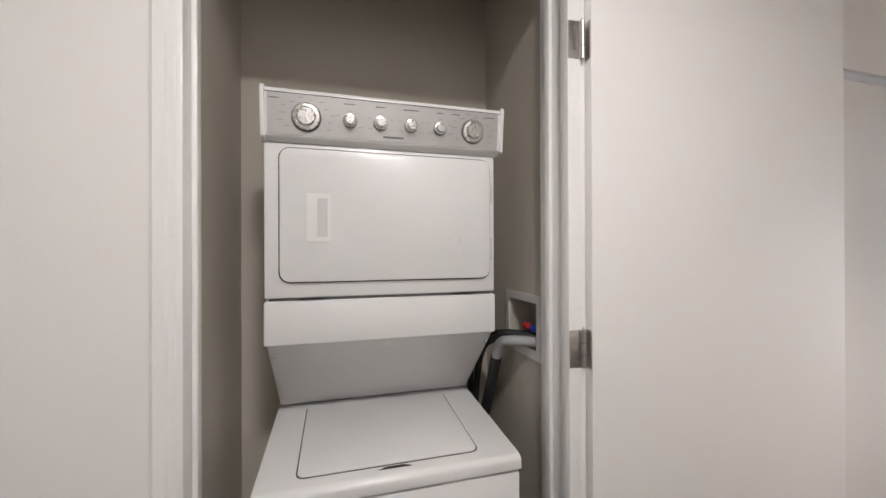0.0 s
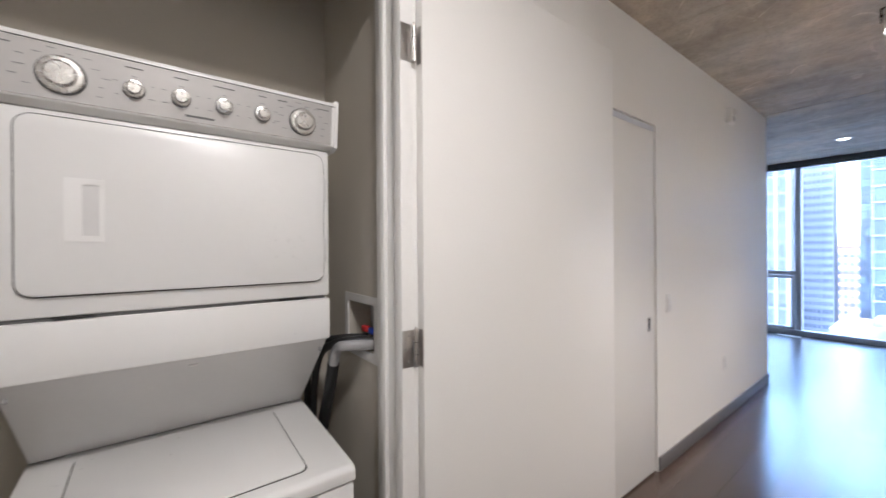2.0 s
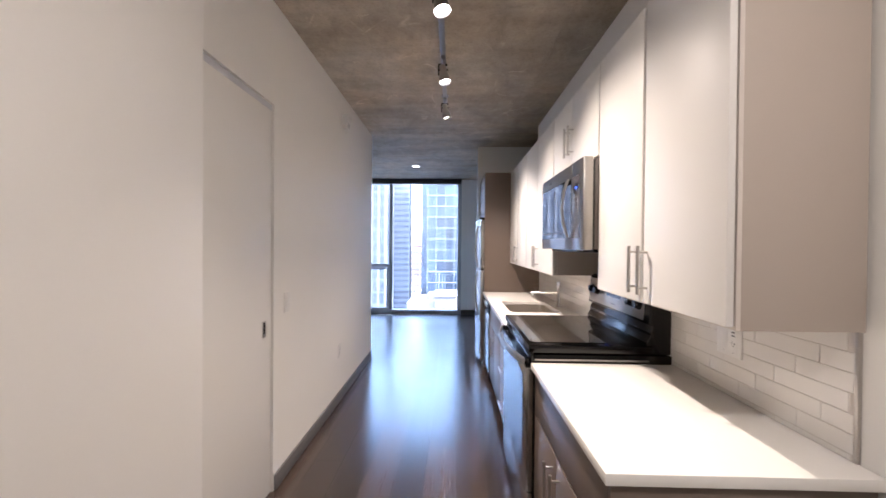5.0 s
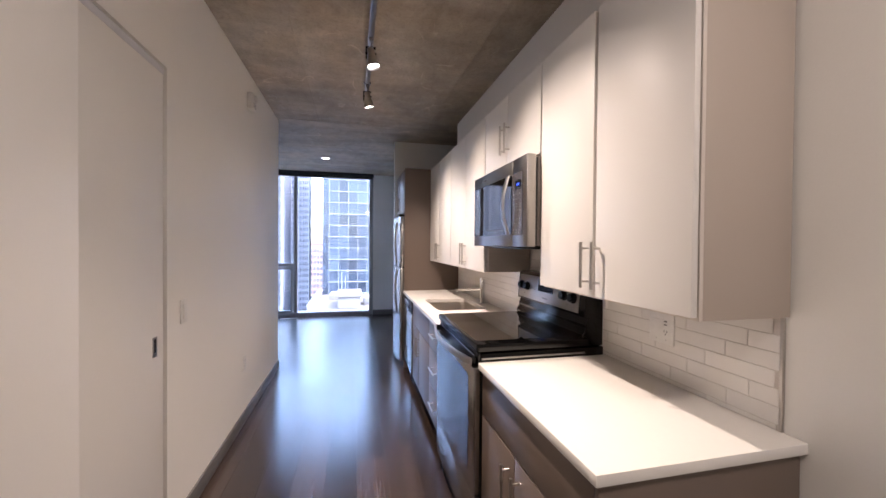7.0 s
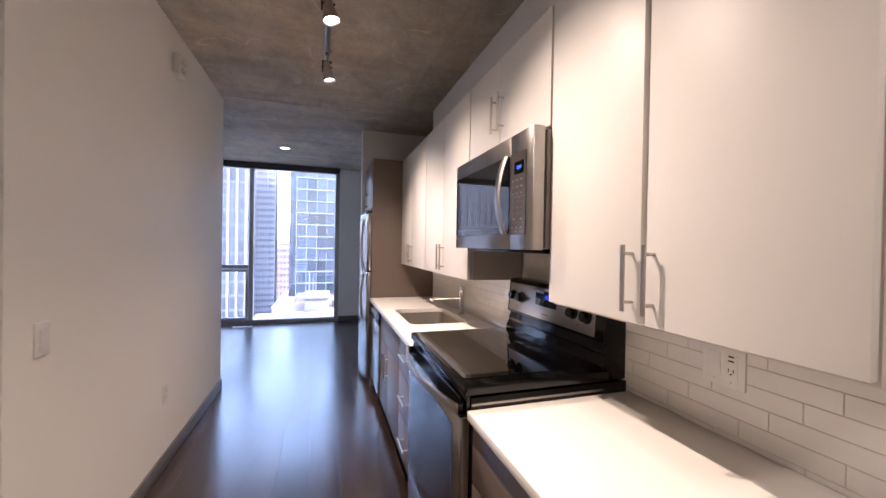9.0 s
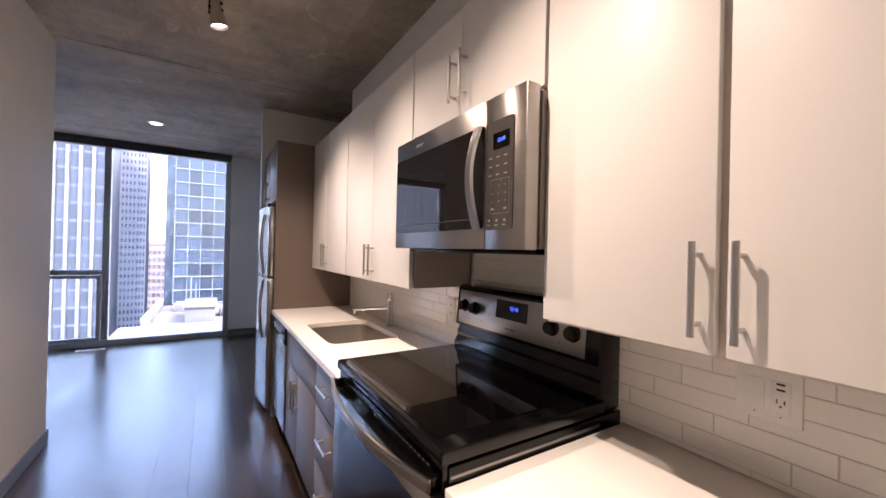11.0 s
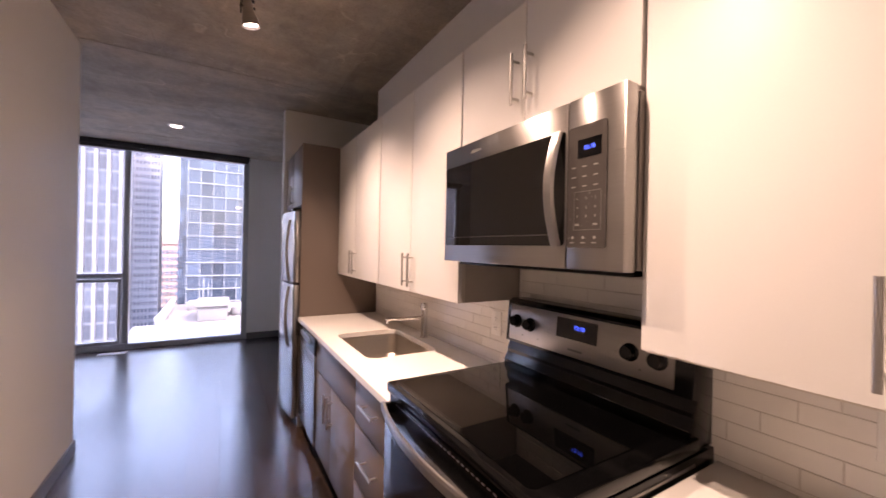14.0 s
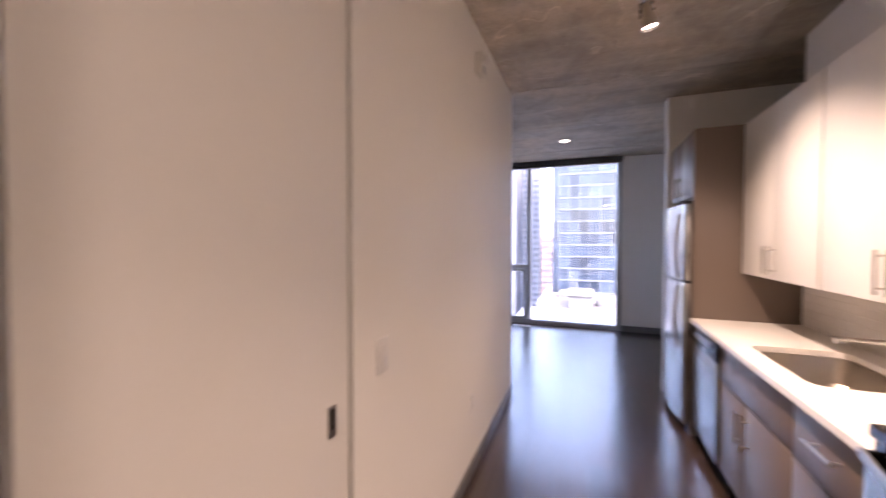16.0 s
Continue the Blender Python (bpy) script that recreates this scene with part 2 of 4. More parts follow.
def part(name, bm, material, parent=None, label="", smooth=True):
    """Links a bmesh, given in world metres, as one mesh object under a thing or a part."""
    off = BASE.get(parent, Vector((0, 0, 0)))
    if parent is not None:
        bm.transform(Matrix.Translation(-off))
    me = bpy.data.meshes.new(name)
    bmesh.ops.recalc_face_normals(bm, faces=bm.faces)
    bm.to_mesh(me)
    bm.free()
    if smooth:
        for p in me.polygons:
            p.use_smooth = True
        me.set_sharp_from_angle(angle=radians(32))
    me.materials.append(material)
    ob = new(name, me)
    if parent is not None:
        ob.parent = parent
        BASE[ob] = off
    return tagged(ob, label) if label else ob


def solid(name, bm, material, label, category, kind="", group=""):
    """A thing of one mesh, with its origin at its base."""
    xs = [v.co for v in bm.verts]
    c = Vector(((min(v.x for v in xs) + max(v.x for v in xs)) / 2, (min(v.y for v in xs) + max(v.y for v in xs)) / 2, min(v.z for v in xs)))
    bm.transform(Matrix.Translation(-c))
    ob = part(name, bm, material)
    ob.location = c
    BASE[ob] = c
    return tagged(ob, label, category, group, kind)


def box(x0, x1, y0, y1, z0, z1, bev=0.0, seg=2):
    bm = bmesh.new()
    bmesh.ops.create_cube(bm, size=1)
    bmesh.ops.scale(bm, vec=(x1 - x0, y1 - y0, z1 - z0), verts=bm.verts)
    bmesh.ops.translate(bm, vec=((x0 + x1) / 2, (y0 + y1) / 2, (z0 + z1) / 2), verts=bm.verts)
    if bev:
        bmesh.ops.bevel(bm, geom=bm.edges[:], offset=bev, segments=seg, affect="EDGES", profile=0.5)
    return bm


def join(*bms):
    out = bmesh.new()
    for b in bms:
        me = bpy.data.meshes.new("tmp")
        b.to_mesh(me)
        b.free()
        out.from_mesh(me)
        bpy.data.meshes.remove(me)
    return out


def prism(pts, axis, a, b, bev=0.0, seg=2):
    """A flat outline pushed along an axis from a to b. axis x: points (y, z); y: (x, z); z: (x, y)."""
    def at(p, d):
        return {"x": (d, p[0], p[1]), "y": (p[0], d, p[1]), "z": (p[0], p[1], d)}[axis]
    bm = bmesh.new()
    lo, hi = [bm.verts.new(at(p, a)) for p in pts], [bm.verts.new(at(p, b)) for p in pts]
    n = len(pts)
    bm.faces.new(lo)
    bm.faces.new(hi[::-1])
    for i in range(n):
        bm.faces.new((lo[i], hi[i], hi[(i + 1) % n], lo[(i + 1) % n]))
    if bev:
        bmesh.ops.recalc_face_normals(bm, faces=bm.faces)
        bmesh.ops.bevel(bm, geom=bm.edges[:], offset=bev, segments=seg, affect="EDGES", profile=0.5)
    return bm


def round_rect(u0, u1, v0, v1, r, n=6):
    out = []
    for cu, cv, s in ((u1 - r, v1 - r, 0), (u0 + r, v1 - r, 90), (u0 + r, v0 + r, 180), (u1 - r, v0 + r, 270)):
        for k in range(n + 1):
            a = radians(s + 90 * k / n)
            out.append((cu + r * math.cos(a), cv + r * math.sin(a)))
    return out


def frame_prism(outer, inner, axis, a, b):
    """A ring between two outlines with as many points each."""
    def at(p, d):
        return {"x": (d, p[0], p[1]), "y": (p[0], d, p[1]), "z": (p[0], p[1], d)}[axis]
    bm = bmesh.new()
    rings = [[bm.verts.new(at(p, d)) for p in pts] for pts, d in ((outer, a), (outer, b), (inner, b), (inner, a))]
    n = len(outer)
    for k in range(4):
        r, s = rings[k], rings[(k + 1) % 4]
        for i in range(n):
            bm.faces.new((r[i], r[(i + 1) % n], s[(i + 1) % n], s[i]))
    return bm


def rod(p, q, r, n=14, r2=None):
    p, q = Vector(p), Vector(q)
    bm = bmesh.new()
    bmesh.ops.create_cone(bm, cap_ends=True, segments=n, radius1=r, radius2=r if r2 is None else r2, depth=(q - p).length)
    bm.transform(Matrix.Translation((p + q) / 2) @ (q - p).to_track_quat("Z", "Y").to_matrix().to_4x4())
    return bm


def lathe(prof, at, axis=(0, 0, 1), n=24):
    """A turned body: prof is (radius, height) from the foot on."""
    bm = bmesh.new()
    rings = []
    for r, h in prof:
        rings.append([bm.verts.new((r * math.cos(2 * math.pi * k / n), r * math.sin(2 * math.pi * k / n), h)) for k in range(n)])
    for a, b in zip(rings, rings[1:]):
        for k in range(n):
            bm.faces.new((a[k], a[(k + 1) % n], b[(k + 1) % n], b[k]))
    bm.faces.new(rings[0][::-1])
    bm.faces.new(rings[-1])
    bm.transform(Matrix.Translation(at) @ Vector(axis).to_track_quat("Z", "Y").to_matrix().to_4x4())
    return bm


def tube(points, r, n=10, steps=8):
    """A round hose through points, smoothed."""
    pts = [Vector(p) for p in points]
    path = []
    for i in range(len(pts) - 1):
        p0, p1, p2, p3 = pts[max(i - 1, 0)], pts[i], pts[i + 1], pts[min(i + 2, len(pts) - 1)]
        for k in range(steps):
            t = k / steps
            path.append(0.5 * (2 * p1 + (p2 - p0) * t + (2 * p0 - 5 * p1 + 4 * p2 - p3) * t * t + (3 * p1 - p0 - 3 * p2 + p3) * t ** 3))
    path.append(pts[-1])
    bm = bmesh.new()
    rings = []
    for i, p in enumerate(path):
        d = (path[min(i + 1, len(path) - 1)] - path[max(i - 1, 0)]).normalized()
        u = d.cross(Vector((0.31, 0.2, 0.93))).normalized()
        v = d.cross(u)
        rings.append([bm.verts.new(p + r * (math.cos(2 * math.pi * k / n) * u + math.sin(2 * math.pi * k / n) * v)) for k in range(n)])
    for a, b in zip(rings, rings[1:]):
        for k in range(n):
            bm.faces.new((a[k], a[(k + 1) % n], b[(k + 1) % n], b[k]))
    bm.faces.new(rings[0][::-1])
    bm.faces.new(rings[-1])
    return bm


def lettering(name, text, size, at, turn, material, parent=None):
    """Flat raised letters in the built-in font, as a mesh."""
    cu = bpy.data.curves.new(name, "FONT")
    cu.body, cu.size, cu.extrude, cu.align_x, cu.align_y = text, size, 0.0004, "CENTER", "CENTER"
    tmp = bpy.data.objects.new(name, cu)
    scene.collection.objects.link(tmp)
    me = bpy.data.meshes.new_from_object(tmp.evaluated_get(bpy.context.evaluated_depsgraph_get()))
    bpy.data.objects.remove(tmp)
    bm = bmesh.new()
    bm.from_mesh(me)
    bpy.data.meshes.remove(me)
    bm.transform(pose(*at, *turn))
    return part(name, bm, material, parent, smooth=False)


def structure(name, bm, material, label, category):
    return solid(name, bm, material, label, category, "structure")

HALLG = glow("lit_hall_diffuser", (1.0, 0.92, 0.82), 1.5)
# ---- the rooms ----
H = 2.72          # ceiling
LEFT = 1.30       # wall with the sliding door
CLOS = 1.165      # closet front
BACK = -0.69      # kitchen wall
ENDX = 5.285      # where the corridor wall ends
WINX = 8.29       # window wall

structure("floor", box(-1.7, 8.4, -1.2, 4.7, -0.2, -0.006), SUB, "dark plank floor of the corridor and living room", "floor")
structure("ceiling", box(-1.7, 8.4, -1.2, 4.7, H, H + 0.2), CEIL_M, "raw brown-grey concrete ceiling with form marks", "ceiling")
structure("wall_closet", join(box(-1.6, -0.124, CLOS, CLOS + 0.1, 0, H), box(-0.124, 0.833, CLOS, CLOS + 0.1, 2.261, H), box(0.833, 1.8, CLOS, CLOS + 0.1, 0, H)),
          WALL, "white painted wall with the laundry closet opening", "wall")
structure("wall_north", join(box(1.8, 1.86, CLOS, 1.42, 0, H), box(1.86, 2.76, LEFT, 1.42, 2.155, H), box(2.76, ENDX, LEFT, 1.42, 0, H)),
          WALL, "white painted corridor wall with a sliding door", "wall")
structure("wall_living", box(ENDX - 0.12, ENDX, 1.42, 4.6, 0, H), WALL, "white living room wall", "wall")
structure("wall_living_north", box(ENDX, 8.3, 4.6, 4.7, 0, H), WALL, "white living room side wall", "wall")
structure("wall_south", box(-1.6, 4.9, BACK - 0.12, BACK, 0, H), WALL, "white kitchen wall behind the cabinets", "wall")
structure("wall_furring", box(1.585, 4.9, BACK, -0.63, 2.222, H), WALL, "white boxed-out wall above the upper cabinets", "wall")
structure("wall_alcove", join(box(4.9, 5.785, -1.15, -1.05, 0, H), box(4.8, 4.9, -1.15, BACK - 0.12, 0, H)), WALL, "white wall behind the fridge", "wall")
structure("wall_pier", box(5.785, 5.9, -1.05, -0.03, 0, H), WALL, "white wall pier beside the fridge", "wall")
structure("wall_living_south", box(5.785, 8.3, -1.15, -1.05, 0, H), WALL, "white living room wall beyond the fridge", "wall")
structure("wall_west", box(-1.7, -1.6, -0.81, 1.3, 0, H), WALL, "white entry hall end wall", "wall")
# closet inner walls: dimness inside the closet is put into their colour
structure("wall_closet_left", box(-0.23, -0.13, CLOS + 0.1, 1.88, 0, H), CLOSETW, "drab side wall inside the laundry closet, shade in its colour", "wall")
structure("wall_closet_back", box(-0.13, 0.845, 1.78, 1.88, 0, H), CLOSETW, "drab back wall of the laundry closet, shade in its colour", "wall")
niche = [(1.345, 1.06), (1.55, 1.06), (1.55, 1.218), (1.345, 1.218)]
structure("wall_closet_right", frame_prism([(CLOS + 0.1, 0), (1.88, 0), (1.88, H), (CLOS + 0.1, H)], niche, "x", 0.845, 0.945), CLOSETW, "drab closet wall, shade in its colour, with a recess for the supply box", "wall")
structure("wall_bath", join(box(1.0, 1.1, 1.42, 2.6, 0, H), box(1.1, 3.2, 2.5, 2.6, 0, H), box(3.1, 3.2, 1.42, 2.5, 0, H)), GROUT, "tiled bathroom walls behind the sliding door", "wall")
structure("wall_east", join(box(WINX - 0.02, WINX + 0.15, -1.05, 0.13, 0, 2.58), box(WINX + 0.01, WINX + 0.15, -1.05, 0.13, 2.58, H)), WALL, "white wall beside the window", "wall")
structure("wall_east_end", box(WINX - 0.02, WINX + 0.15, 3.1, 4.6, 0, H), WALL, "white wall at the far end of the window", "wall")


def skirting(name, x0, x1, y0, y1, z=0.093):
    return structure(name, box(x0, x1, y0, y1, 0, z, 0.004), BASEB, "dark grey rubber baseboard", "baseboard")


skirting("baseboard", 2.77, ENDX + 0.012, LEFT - 0.012, LEFT)
skirting("baseboard", ENDX, ENDX + 0.012, LEFT, 4.6)
skirting("baseboard", WINX - 0.032, WINX - 0.02, -1.05, 0.13)
skirting("baseboard", 5.9, 5.912, -1.05, -0.03)
skirting("baseboard", -1.6, -0.19, CLOS - 0.012, CLOS)
skirting("baseboard", -1.6, 1.585, BACK, BACK + 0.012)

# window wall: frame members, panes, sill track and the shade housing
win = thing("window_1", "floor-to-ceiling grey aluminium window onto the city", "window", (WINX, 0.9, 0), kind="structure")
part("window_frame", box(WINX + 0.01, WINX + 0.12, 0.13, 0.2, 0.0, 2.66, 0.004), FRAMEM, win)
part("window_frame", box(WINX, WINX + 0.12, 3.03, 3.1, 0.0, 2.66, 0.004), FRAMEM, win)
part("window_frame", box(WINX, WINX + 0.12, 0.2, 3.03, 0.0, 0.075, 0.004), FRAMEM, win)
part("window_frame", box(WINX, WINX + 0.12, 0.2, 3.03, 2.63, H, 0.004), FRAMEM, win)
part("mullion", box(WINX + 0.02, WINX + 0.1, 1.518, 1.59, 0.075, 2.63, 0.005), FRAMEM, win)
part("transom", box(WINX + 0.02, WINX + 0.1, 1.59, 3.03, 0.94, 1.005, 0.005), FRAMEM, win)
part("sash_frame", frame_prism([(1.6, 0.075), (3.03, 0.075), (3.03, 0.93), (1.6, 0.93)], [(1.64, 0.115), (2.99, 0.115), (2.99, 0.89), (1.64, 0.89)], "x", WINX + 0.03, WINX + 0.08), FRAMEM, win)
for y0, y1, z0, z1 in ((0.2, 1.515, 0.075, 2.63), (1.6, 3.03, 1.0, 2.63), (1.64, 2.99, 0.115, 0.89)):
    p = part("pane", box(WINX + 0.055, WINX + 0.063, y0, y1, z0, z1), GLASS, win, "clear glass pane")
    p.visible_shadow = False
part("shade_housing", box(WINX - 0.09, WINX - 0.002, 0.13, 3.1, 2.655, H - 0.002, 0.006), SHADE, win, "dark roller shade housing")
part("shade_roll", rod((WINX - 0.045, 0.15, 2.645), (WINX - 0.045, 3.08, 2.645), 0.024, 16), SHADE, win, "rolled-up dark shade")

# sliding door in the corridor wall
sd = thing("door_2", "white sliding door, closed, flush in the corridor wall", "door", (2.4, 1.36, 0), kind="structure")
part("door_leaf", box(2.065, 2.742, 1.307, 1.345, 0.012, 2.116, 0.002), DOOR, sd)
part("head_track", box(1.86, 2.7595, 1.312, 1.40, 2.12, 2.153, 0.002), TRACKM, sd, "grey aluminium sliding track cover")
pull = part("latch_plate", frame_prism([(2.65, 0.888), (2.684, 0.888), (2.684, 0.973), (2.65, 0.973)], [(2.658, 0.906), (2.676, 0.906), (2.676, 0.965), (2.658, 0.965)], "y", 1.3045, 1.308), NICKEL, sd, "satin nickel flush pull")
part("pull_recess", box(2.658, 2.676, 1.3055, 1.3075, 0.906, 0.965), SLOT, pull)

# closet jambs, casing and the door folded back against the wall
cas = thing("closet_trim", "white painted casing and jambs of the laundry closet", "door frame", (0.35, CLOS, 0), kind="structure")
part("jamb", box(0.812, 0.834, CLOS - 0.012, CLOS + 0.105, 0, 2.26, 0.003), TRIM, cas)
part("jamb", box(-0.125, -0.103, CLOS - 0.012, CLOS + 0.105, 0, 2.26, 0.003), TRIM, cas)
part("head_jamb", box(-0.103, 0.812, CLOS - 0.012, CLOS + 0.105, 2.24, 2.262, 0.003), TRIM, cas)
part("door_stop", box(0.8, 0.812, CLOS + 0.035, CLOS + 0.065, 0, 2.24, 0.003), TRIM, cas)
part("door_stop", box(-0.103, -0.091, CLOS + 0.035, CLOS + 0.065, 0, 2.24, 0.003), TRIM, cas)


def casing(x0, x1):
    w = x1 - x0
    s = 1 if w > 0 else -1
    w = abs(w)
    pr = [(0, 0), (0, 0.01), (0.006, 0.014), (w * 0.35, 0.014), (w * 0.45, 0.019), (w * 0.85, 0.021), (w, 0.017), (w, 0)]
    return prism([(x0 + s * u, CLOS - d) for u, d in pr], "z", 0, 2.33)


part("casing", casing(-0.112, -0.162), TRIM, cas)
part("casing", casing(0.821, 0.866), TRIM, cas)
part("head_casing", box(-0.162, 0.866, CLOS - 0.02, CLOS, 2.262, 2.33, 0.003), TRIM, cas)
cd = thing("door_1", "white flush closet door folded open flat against the wall", "door", (0.83, 1.11, 0), kind="structure")
part("door_leaf", box(0.857, 1.847, 1.085, 1.125, 0.012, 2.245, 0.002), DOOR, cd)
part("hinge_post", box(0.8, 0.8385, 1.1055, 1.1435, 0, 2.245, 0.003), TRIM, cas)
part("hinge_stop", box(0.839, 0.8562, 1.1115, 1.1435, 0, 2.245, 0.002), TRIM, cas)
for z in (0.2, 1.083, 1.905):
    hg = part("hinge", rod((0.8405, 1.099, z), (0.8405, 1.099, z + 0.1), 0.0062, 12), NICKEL, cd, "satin nickel butt hinge")
    part("hinge_leaf", box(0.8005, 0.8345, 1.1035, 1.1053, z, z + 0.1, 0.0005), NICKEL, hg)
    part("hinge_leaf", box(0.8545, 0.8568, 1.0875, 1.123, z, z + 0.1, 0.0005), NICKEL, hg)
    for k in (0.033, 0.066):
        part("knuckle_joint", rod((0.8405, 1.099, z + k), (0.8405, 1.099, z + k + 0.0012), 0.0064, 12), SLOT, hg)
    part("finial", rod((0.8405, 1.099, z + 0.1), (0.8405, 1.099, z + 0.108), 0.005, 10, 0.002), NICKEL, hg)
    for k in (0.015, 0.05, 0.085):
        part("screw", rod((0.809 if k == 0.05 else 0.82, 1.1035, z + k), (0.809 if k == 0.05 else 0.82, 1.1027, z + k), 0.0035, 8), CABIN, hg)

# concrete formwork joints on the ceiling: shallow proud fins
fins = []
for x in (0.3, 2.74, 5.18, 7.62):
    fins.append(box(x - 0.004, x + 0.004, -1.0, 4.6, H - 0.003, H + 0.001))
for y in (-0.35, 0.87, 2.09, 3.3):
    fins.append(box(-1.6, 8.3, y - 0.003, y + 0.003, H - 0.0025, H + 0.001))
structure("ceiling_form_lines", join(*fins), CEIL_M, "thin cast ridges left by the formwork", "trim")

# ---- kitchen ----
PANELINE = mat("dim_glass_edge", (0.03, 0.027, 0.025), 0.4, bump=0.0)
KEYLINE = mat("faint_key_outline", (0.085, 0.08, 0.075), 0.5, bump=0.0)
KEYPAD = mat("brown_grey_keypad", (0.045, 0.04, 0.037), 0.25, vary=0.05, bump=0.0)
FY = -0.07       # base fronts
UY = -0.35       # upper fronts
TOPZ = 0.86


def bar_handle(parent, p, q, out, length_over=0.02):
    """A round bar pull between two posts, standing off along out."""
    p, q, o = Vector(p), Vector(q), Vector(out)
    d = (q - p).normalized()
    hd = part("handle", rod(p + o, q + o, 0.0058, 14), NICKEL, parent, "satin nickel bar handle")
    for e in (p + d * 0.022, q - d * 0.022):
        part("post", rod(e, e + o, 0.0042, 10), NICKEL, hd)
    return hd


def upper(x0, x1, z0, z1, split, hz, gap=0.004, drop=0.0, label="white flat-front wall cabinet with two doors and bar handles"):
    """A wall cabinet: box with a pale edge band, two doors with a gap between them and bar pulls."""
    c = thing("upper_cabinet", label, "cabinet", ((x0 + x1) / 2, BACK, z0), "white wall cabinets")
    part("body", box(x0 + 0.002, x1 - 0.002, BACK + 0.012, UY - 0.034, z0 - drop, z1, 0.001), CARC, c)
    part("edge_band", frame_prism([(x0 + 0.002, z0 - drop), (x1 - 0.002, z0 - drop), (x1 - 0.002, z1), (x0 + 0.002, z1)],
                                  [(x0 + 0.02, z0 - drop + 0.018), (x1 - 0.02, z0 - drop + 0.018), (x1 - 0.02, z1 - 0.018), (x0 + 0.02, z1 - 0.018)], "y", UY - 0.034, UY - 0.0225), BANDM, c, "pale edge band of the cabinet box")
    part("centre_stile", box(split - 0.02, split + 0.02, UY - 0.034, UY - 0.023, z0 - drop + 0.018, z1 - 0.018), BANDM, c)
    for a, b, hx in ((x0 + 0.004, split - gap / 2, split - 0.032), (split + gap / 2, x1 - 0.004, split + 0.032)):
        d = part("door", box(a, b, UY - 0.019, UY, z0 - 0.001, z1 + 0.001, 0.0015), CABW, c)
        bar_handle(d, (hx, UY, hz), (hx, UY, hz + 0.165), (0, 0.032, 0))
    return c


upper(1.613, 2.418, 1.196, 2.215, 2.018, 1.225, 0.018, 0.01)
upper(2.422, 3.178, 1.805, 2.215, 2.815, 1.885, label="short white wall cabinet above the microwave")
upper(3.182, 4.078, 1.196, 2.215, 3.633, 1.225)
upper(4.082, 4.998, 1.196, 2.215, 4.555, 1.225)


def base_unit(name, x0, x1, label, top=TOPZ - 0.032):
    c = thing(name, label, "cabinet", ((x0 + x1) / 2, BACK, 0), "taupe base cabinets")
    part("body", box(x0 + 0.002, x1 - 0.002, BACK + 0.004, FY - 0.021, 0.1, top), TOE, c)
    part("toe_kick", box(x0 + 0.002, x1 - 0.002, BACK + 0.004, FY - 0.08, 0, 0.1), TOE, c)
    return c


def front(c, name, x0, x1, z0, z1):
    return part(name, box(x0 + 0.002, x1 - 0.002, FY - 0.019, FY, z0 + 0.002, z1 - 0.002, 0.0015), TAUPE, c)


b1 = base_unit("base_cabinet", 1.605, 2.4, "taupe base cabinet with a wide drawer over two doors")
front(b1, "drawer", 1.605, 2.4, 0.631, 0.822)
for a, b, hx in ((1.605, 2.055, 2.012), (2.055, 2.4, 2.098)):
    d = front(b1, "door", a, b, 0.105, 0.629)
    bar_handle(d, (hx, FY, 0.42), (hx, FY, 0.585), (0, 0.032, 0))
part("end_panel", box(1.59, 1.604, BACK + 0.004, FY, 0, TOPZ - 0.032, 0.001), TAUPE, b1)
b2 = base_unit("drawer_cabinet", 3.165, 3.61, "taupe base cabinet with three drawers")
for z0, z1 in ((0.608, 0.822), (0.342, 0.606), (0.105, 0.34)):
    d = front(b2, "drawer", 3.165, 3.61, z0, z1)
    zc = (z0 + z1) / 2 + 0.02
    bar_handle(d, (3.305, FY, zc), (3.47, FY, zc), (0, 0.032, 0))
b3 = base_unit("sink_cabinet", 3.61, 4.42, "taupe sink base with a false front over two doors", 0.63)
for xa in (3.612, 4.402):
    part("side", box(xa, xa + 0.016, BACK + 0.004, FY - 0.021, 0.63, TOPZ - 0.032), TOE, b3)
front(b3, "false_front", 3.61, 4.42, 0.617, 0.822)
for a, b, hx in ((3.61, 4.05, 4.01), (4.05, 4.42, 4.09)):
    d = front(b3, "door", a, b, 0.105, 0.615)
    bar_handle(d, (hx, FY, 0.405), (hx, FY, 0.57), (0, 0.032, 0))

# dishwasher
dw = thing("dishwasher", "stainless dishwasher with a dark control strip", "dishwasher", (4.71, BACK, 0))
part("body", box(4.425, 4.996, BACK + 0.004, FY - 0.02, 0.1, 0.822), BLACKP, dw)
part("toe_kick", box(4.425, 4.996, BACK + 0.004, FY - 0.06, 0, 0.1), TOE, dw)
part("door", box(4.428, 4.993, FY - 0.018, FY + 0.012, 0.11, 0.70, 0.004), STEELV, dw)
pn = part("control_panel", box(4.428, 4.993, FY - 0.018, FY + 0.016, 0.704, 0.82, 0.006), BLACKP, dw, "black control strip")
part("handle_pocket", box(4.55, 4.87, FY + 0.013, FY + 0.022, 0.755, 0.79, 0.003), STEEL, pn)

# worktop: two runs of quartz, the far one with the sink cut-out
SX0, SX1, SY0, SY1 = 3.69, 4.3, -0.565, -0.16
wt = thing("worktop", "white quartz worktop with a sink cut-out", "worktop", (4.08, BACK, TOPZ - 0.03))
rim = round_rect(SX0, SX1, SY0, SY1, 0.06, 6)


